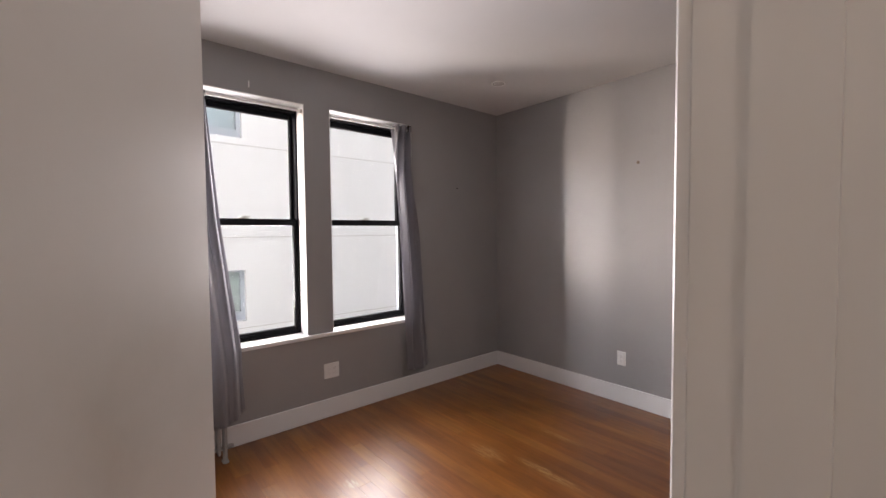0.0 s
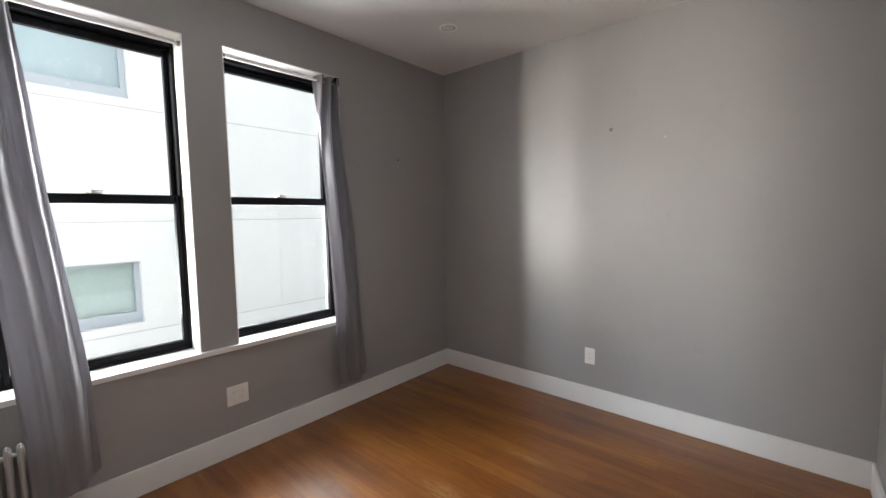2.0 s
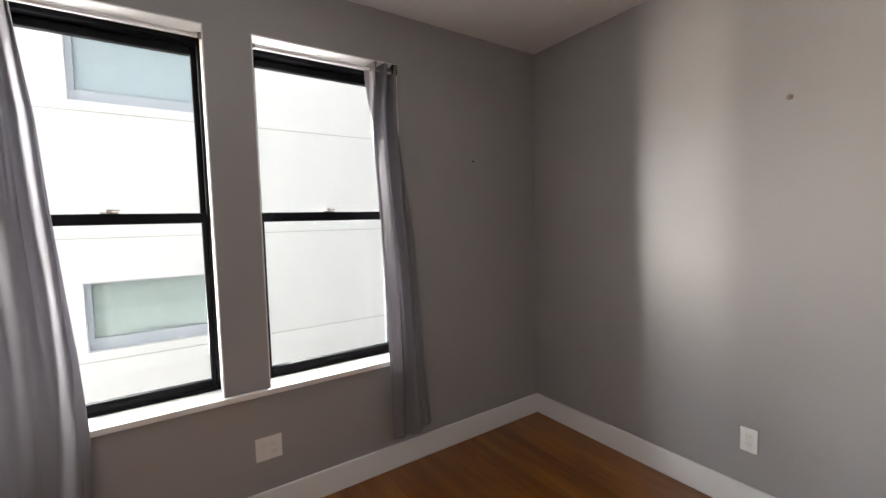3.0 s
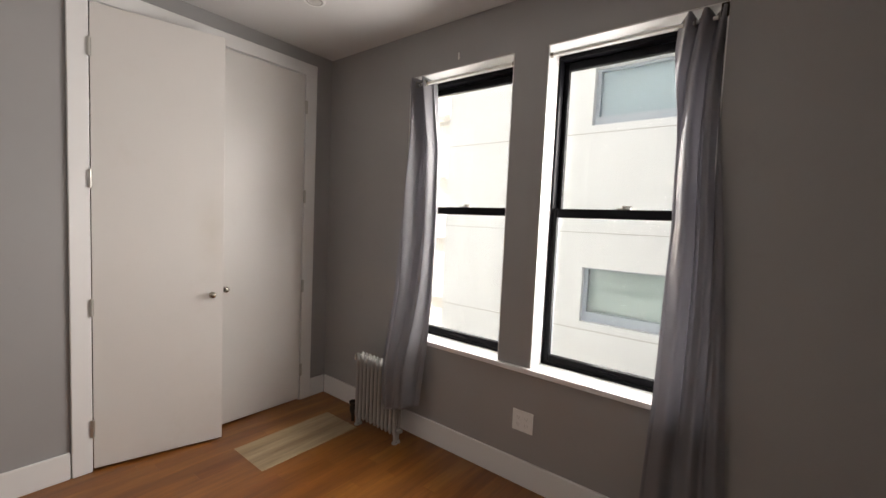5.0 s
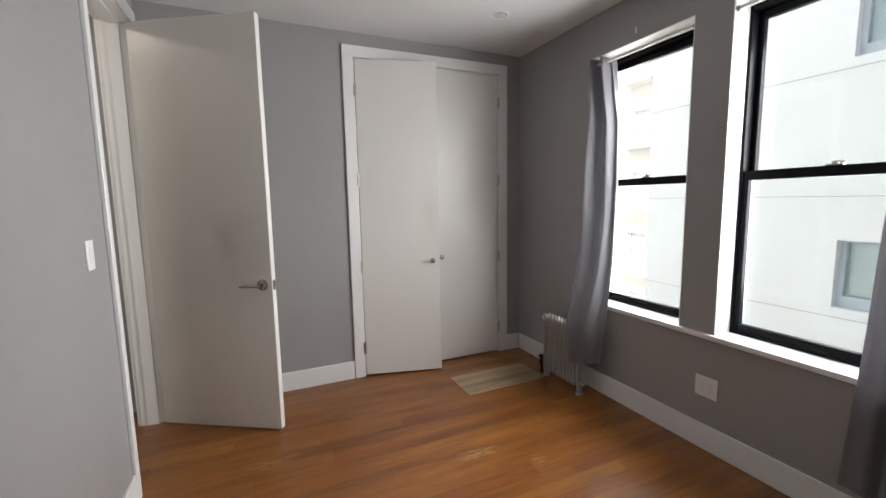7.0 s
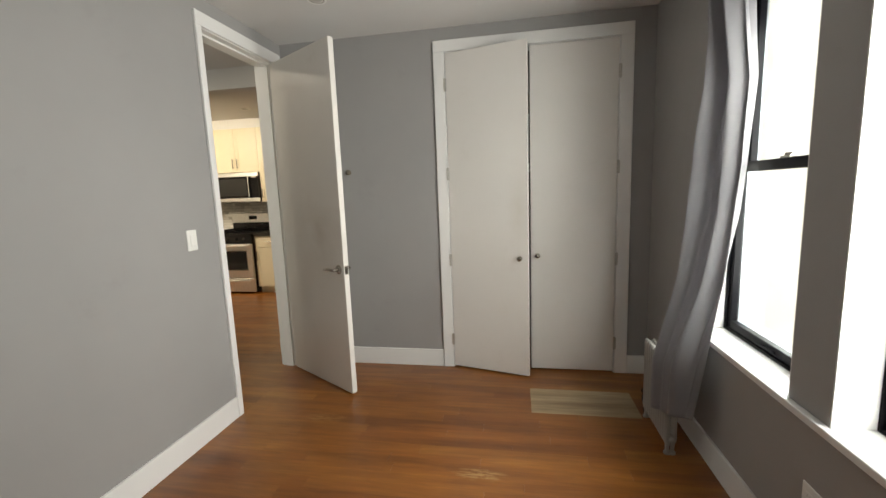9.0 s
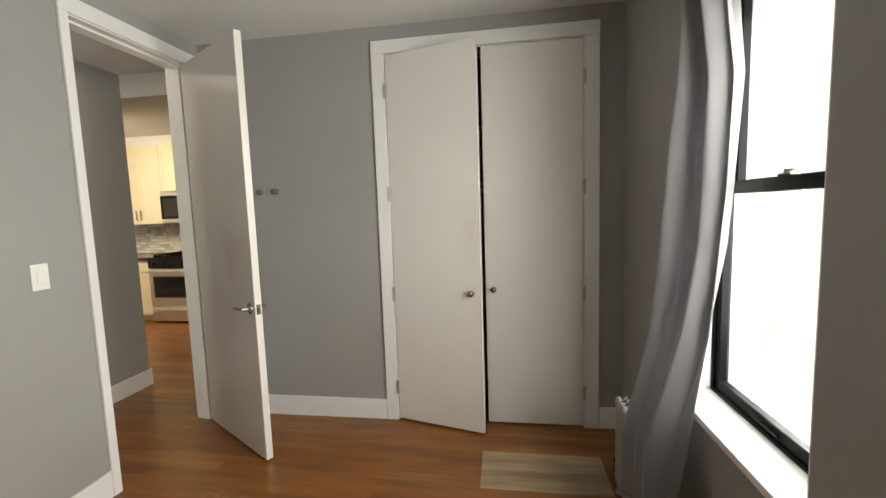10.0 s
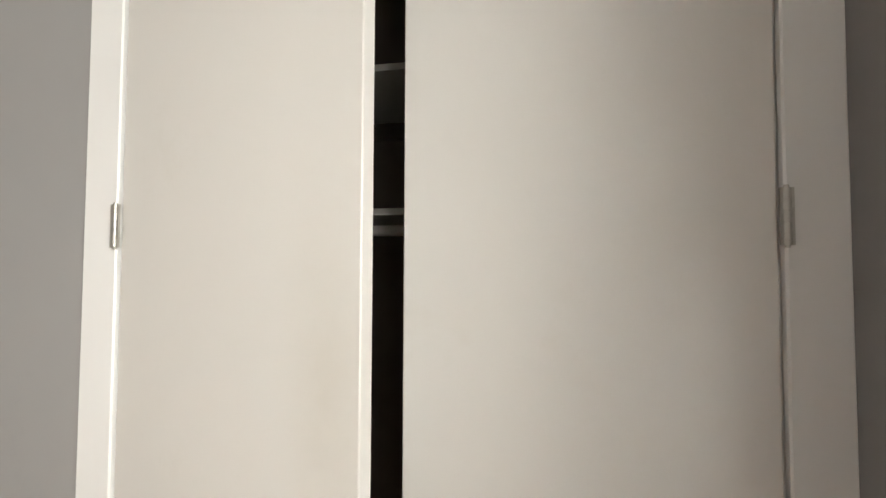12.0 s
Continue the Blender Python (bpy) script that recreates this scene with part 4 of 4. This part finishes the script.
bm = bmesh.new()
tube(bm, (-2.548, ST1 - 0.155, 1.45), (-2.548, ST1 - 0.155, 1.77), 0.009)
part("handle", bm, STEEL, md)
part("bottom_band", boxes((-2.60, ST0 + 0.006, 1.382, -2.575, ST1 - 0.006, 1.436)), STEEL, mic, "stainless bottom band")

fr = thing("refrigerator", (-2.20, -3.93, 0), "tall stainless refrigerator with a freezer drawer", "refrigerator")
part("body", boxes((KIT_W + 0.03, -4.28, 0.02, -2.26, -3.57, 1.70), bevel=0.004), OVEN, fr, "dark gray case")
u = part("fridge_door", boxes((-2.258, -4.278, 0.10, -2.20, -3.572, 1.165), bevel=0.010, seg=2), STEEL, fr, "stainless lower door")
f = part("freezer_door", boxes((-2.258, -4.278, 1.18, -2.20, -3.572, 1.70), bevel=0.010, seg=2), STEEL, fr, "stainless upper door")
for pa, z0, z1 in ((u, 0.62, 1.12), (f, 1.22, 1.55)):
    bm = bmesh.new()
    tube(bm, (-2.155, -4.22, z0), (-2.155, -4.22, z1), 0.011)
    for z in (z0 + 0.03, z1 - 0.03):
        tube(bm, (-2.20, -4.22, z), (-2.155, -4.22, z), 0.008)
    part("handle", bm, STEEL, pa)
part("kick_plate", boxes((-2.30, -4.27, 0.0, -2.24, -3.58, 0.09)), BLACK, fr, "black kick plate")

# mosaic strips of the backsplash
splash = part("backsplash", boxes((KIT_W, -6.51, 0.912, KIT_W + 0.004, -4.30, 1.41)), CONCRETE, label="gray and white mosaic strip backsplash", kind="structure")

# ---- outside the windows ----
part("ground", boxes((-300, -300, -6.3, 300, 300, -6.0)), PAVING, label="gray paved ground far below the windows", kind="structure")

NB_Y = 4.2
neighbor = thing("neighbor_building", (4, NB_Y, -6), "white stucco building across the narrow alley", "building", kind="structure")
NX0, NX1, GX0, GX1 = -2.1, 14.0, 0.58, 2.28
rows = []
floors = [(-6 + 2.95 * k + 0.10, -6 + 2.95 * k + 0.93) for k in range(0, 6)]
zs = [-6.0]
for a, b in floors:
    zs += [a, b]
cols = [(GX0, GX1), (GX0 + 6.4, GX1 + 6.4)]
for a, b in zip([-6.0] + [f[1] for f in floors], [f[0] for f in floors] + [12.0]):
    rows.append((NX0, NB_Y, a, NX1, NB_Y + 0.35, b))
for a, b in floors:
    edge = [NX0] + [v for c in cols for v in c] + [NX1]
    for x0, x1 in zip(edge[::2], edge[1::2]):
        rows.append((x0, NB_Y, a, x1, NB_Y + 0.35, b))
rows.append((NX0, NB_Y + 0.35, -6, NX0 + 0.3, NB_Y + 9, 12))
part("wall", boxes(*rows), FACADE, neighbor)
part("roof", boxes((NX0 - 0.1, NB_Y - 0.1, 12.0, NX1, NB_Y + 9, 12.25)), CONCRETE, neighbor)
part("inner_wall", boxes((NX0 + 0.3, NB_Y + 2.2, -6, NX1, NB_Y + 2.4, 12)), FACADE, neighbor)
for k in range(12):
    z = -6 + 1.475 * (k + 1) - 0.02
    if not any(a - 0.1 < z < b + 0.1 for a, b in floors):
        part("render_joint", boxes((NX0, NB_Y - 0.006, z, NX1, NB_Y - 0.001, z + 0.007)), CONCRETE, neighbor, "shallow joint line")
BLIND = paint("pale_green_roller_blind", (0.46, 0.54, 0.54), 0.04, 0.7, 0.1)
# upper windows: the sky's reflection is painted as a pale blue sheet
SKY_SHEET = paint("painted_sky_reflection", (0.40, 0.49, 0.56), 0.04, 0.7, 0.1)
for a, b in floors[1:4]:
    for x0, x1 in cols:
        w = part("window", boxes(
            (x0, NB_Y + 0.10, a, x0 + 0.06, NB_Y + 0.17, b), (x1 - 0.06, NB_Y + 0.10, a, x1, NB_Y + 0.17, b),
            (x0 + 0.06, NB_Y + 0.10, a, x1 - 0.06, NB_Y + 0.17, a + 0.14), (x0 + 0.06, NB_Y + 0.10, b - 0.03, x1 - 0.06, NB_Y + 0.17, b)), OUT_FRAME, neighbor, "blue-gray window frame")
        part("blind", boxes((x0 + 0.05, NB_Y + 0.20, a, x1 - 0.05, NB_Y + 0.21, b)), SKY_SHEET if b > 2 else BLIND, w, "pale blue sheet colored like sky reflected in the glass" if b > 2 else "pale greenish blind")
        pg = part("pane", boxes((x0 + 0.055, NB_Y + 0.13, a + 0.135, x1 - 0.055, NB_Y + 0.135, b - 0.025)), GLASS, w)
        pg.visible_shadow = False

own = thing("own_building", (4, -5, -6), "plain outer body of the building itself", "building", kind="structure")
part("wall", boxes((-4.5, SOUTH - 9, -6, 14, 0.235, -0.16), (-4.5, SOUTH - 9, HIGH + 0.16, 14, 0.235, 9.0),
                   (EAST + 0.16, -6, -0.16, 14, 0.235, HIGH + 0.16), (-4.5, 0.0, -0.16, -0.13, 0.235, HIGH + 0.16)), FACADE, own)
west = thing("west_building", (-9, 0, -6), "shaded pale stucco building closing the alley", "building", kind="structure")
part("wall", boxes((-20, -10, -6, -14.0, 14.6, 19.0)), FACADE_FAR, west)
part("roof", boxes((-20.1, -10.1, 19.0, -13.9, 14.65, 19.2)), CONCRETE, west)

FAR_Y = 15.0
far = thing("far_building", (-15, FAR_Y, -6), "pale sunlit apartment building with fire escapes across the street", "building", kind="structure")
fx0, fx1, fz1 = -23.0, 2.0, 18.0
wins = [(fx0 + 1.2 + 2.4 * k, fx0 + 2.3 + 2.4 * k) for k in range(10)]
fl = [(-5.0 + 3.0 * k, -3.4 + 3.0 * k) for k in range(7)]
rows = []
for a, b in zip([-6.0] + [f[1] for f in fl], [f[0] for f in fl] + [fz1]):
    rows.append((fx0, FAR_Y, a, fx1, FAR_Y + 0.4, b))
for a, b in fl:
    edge = [fx0] + [v for c in wins for v in c] + [fx1]
    for x0, x1 in zip(edge[::2], edge[1::2]):
        rows.append((x0, FAR_Y, a, x1, FAR_Y + 0.4, b))
part("wall", boxes(*rows), FACADE_FAR, far)
part("roof", boxes((fx0, FAR_Y - 0.3, fz1, fx1, FAR_Y + 9, fz1 + 0.4)), CONCRETE, far)
for a, b in fl:
    for x0, x1 in wins:
        w = part("window", boxes((x0, FAR_Y + 0.2, a, x0 + 0.07, FAR_Y + 0.3, b), (x1 - 0.07, FAR_Y + 0.2, a, x1, FAR_Y + 0.3, b),
                                 (x0 + 0.07, FAR_Y + 0.2, (a + b) / 2 - 0.03, x1 - 0.07, FAR_Y + 0.3, (a + b) / 2 + 0.03)), IRON, far)
        part("blind", boxes((x0, FAR_Y + 0.32, a, x1, FAR_Y + 0.34, b)), FAR_BLIND, w, "drawn pale blind")
for a, b in fl[1:]:
    for x0 in (-19.5, -12.3):
        fe = part("fire_escape", boxes((x0, FAR_Y - 1.0, a - 0.35, x0 + 3.4, FAR_Y - 0.02, a - 0.28), (x0, FAR_Y - 1.0, a + 0.55, x0 + 3.4, FAR_Y - 0.96, a + 0.60),
                                       *[(x0 + 0.2 * k, FAR_Y - 1.0, a - 0.28, x0 + 0.2 * k + 0.02, FAR_Y - 0.98, a + 0.55) for k in range(17)]), IRON, far, "iron fire escape landing")

# ---- floorboards ----
BOARD, GAP = 0.0826, 0.0003
rnd = random.Random(4)
meshes = {}


def board_mesh(length, mat):
    """Boards of one length share a mesh: top with eased long edges."""
    key = (length, mat.name)
    if key not in meshes:
        w, e, t = BOARD - GAP, 0.0001, 0.014
        prof = [(0, -t), (0, -e), (e, 0), (w - e, 0), (w, -e), (w, -t)]
        vs = [(x, y, z) for y in (0, length - 0.0008) for x, z in prof]
        fs = [(i, i + 1, i + 7, i + 6) for i in range(5)] + [(0, 6, 11, 5), (5, 4, 3, 2, 1, 0), (6, 7, 8, 9, 10, 11)]
        me = bpy.data.meshes.new("floorboard")
        me.from_pydata(vs, [], fs)
        me.materials.append(mat)
        bm = bmesh.new()
        bm.from_mesh(me)
        bmesh.ops.recalc_face_normals(bm, faces=bm.faces)
        bm.to_mesh(me)
        bm.free()
        meshes[key] = me
    return meshes[key]


PATCH = (0.355, 0.685, -0.875, -0.205)


def lay(x, y0, y1, mat, single, far_list):
    y = y0
    while y < y1 - 0.01:
        length = round(min(rnd.choice((0.5, 0.6, 0.75, 0.9, 1.05, 1.2, 1.5)), y1 - y), 4)
        if y1 - (y + length) < 0.18:
            length = round(y1 - y, 4)
        if single:
            ob = new("floorboard", board_mesh(length, mat))
            ob.parent = floor
            ob.location = (x, y, -rnd.uniform(0, 0.00015))
        else:
            far_list.append((x, y, length))
        y += length


joined = []
n = int(math.ceil((EAST - 0.0) / BOARD))
for k in range(n):
    x = k * BOARD + 0.0
    if x > EAST - BT:
        continue
    start = -rnd.uniform(0.0, 0.8)
    pieces = [(SOUTH, 0.0, OAK)]
    if PATCH[0] - 0.03 <= x < PATCH[1] - 0.05:
        pieces = [(SOUTH, PATCH[2], OAK), (PATCH[2], PATCH[3], PALE_OAK), (PATCH[3], 0.0, OAK)]
    for a, b, mat in pieces:
        if mat is OAK and a == SOUTH:
            cut = SOUTH + rnd.uniform(0.25, 0.9)
            lay(x, SOUTH, cut, mat, True, joined)
            lay(x, cut, b, mat, True, joined)
        else:
            lay(x, a, b, mat, True, joined)
for k in range(-38, n):
    x = k * BOARD
    a, b = (KIT_S, SOUTH) if x < HALL_END else (HALL_S, SOUTH)
    if x > HALL_E - 0.05:
        continue
    lay(x, a + rnd.uniform(-0.3, 0), b, OAK, False, joined)
for y in (-1.8,):
    for k in range(-9, 0):
        lay(k * BOARD, CL_Y0 - 0.3, 0.0, OAK, False, joined)
vs, fs = [], []
w, e, t = BOARD - GAP, 0.0001, 0.014
for x, y, length in joined:
    o = len(vs)
    for yy in (y, y + length - 0.0008):
        vs += [(x + px, yy, pz) for px, pz in ((0, -t), (0, -e), (e, 0), (w - e, 0), (w, -e), (w, -t))]
    fs += [(o + i, o + i + 1, o + i + 7, o + i + 6) for i in range(5)]
me = bpy.data.meshes.new("hall_floorboards")
me.from_pydata(vs, [], fs)
me.materials.append(OAK)
bm = bmesh.new()
bm.from_mesh(me)
bmesh.ops.recalc_face_normals(bm, faces=bm.faces)
bm.to_mesh(me)
bm.free()
ob = new("hall_floorboards", me)
ob.parent = floor
tagged(ob, kind="stuff")

# mosaic pieces
tile_mesh = {}
for r in range(11):
    z = 0.918 + r * 0.044
    y = -6.50 + rnd.uniform(0, 0.06)
    while y < -4.36:
        length = rnd.choice((0.06, 0.10, 0.15))
        if length not in tile_mesh:
            b2 = boxes((0, 0, 0, 0.006, length - 0.003, 0.040), bevel=0.001)
            me = bpy.data.meshes.new("tile")
            b2.to_mesh(me)
            b2.free()
            me.materials.append(TILE)
            tile_mesh[length] = me
        o = new("tile", tile_mesh[length])
        o.parent = splash
        o.location = (KIT_W + 0.004, y, z)
        y += length
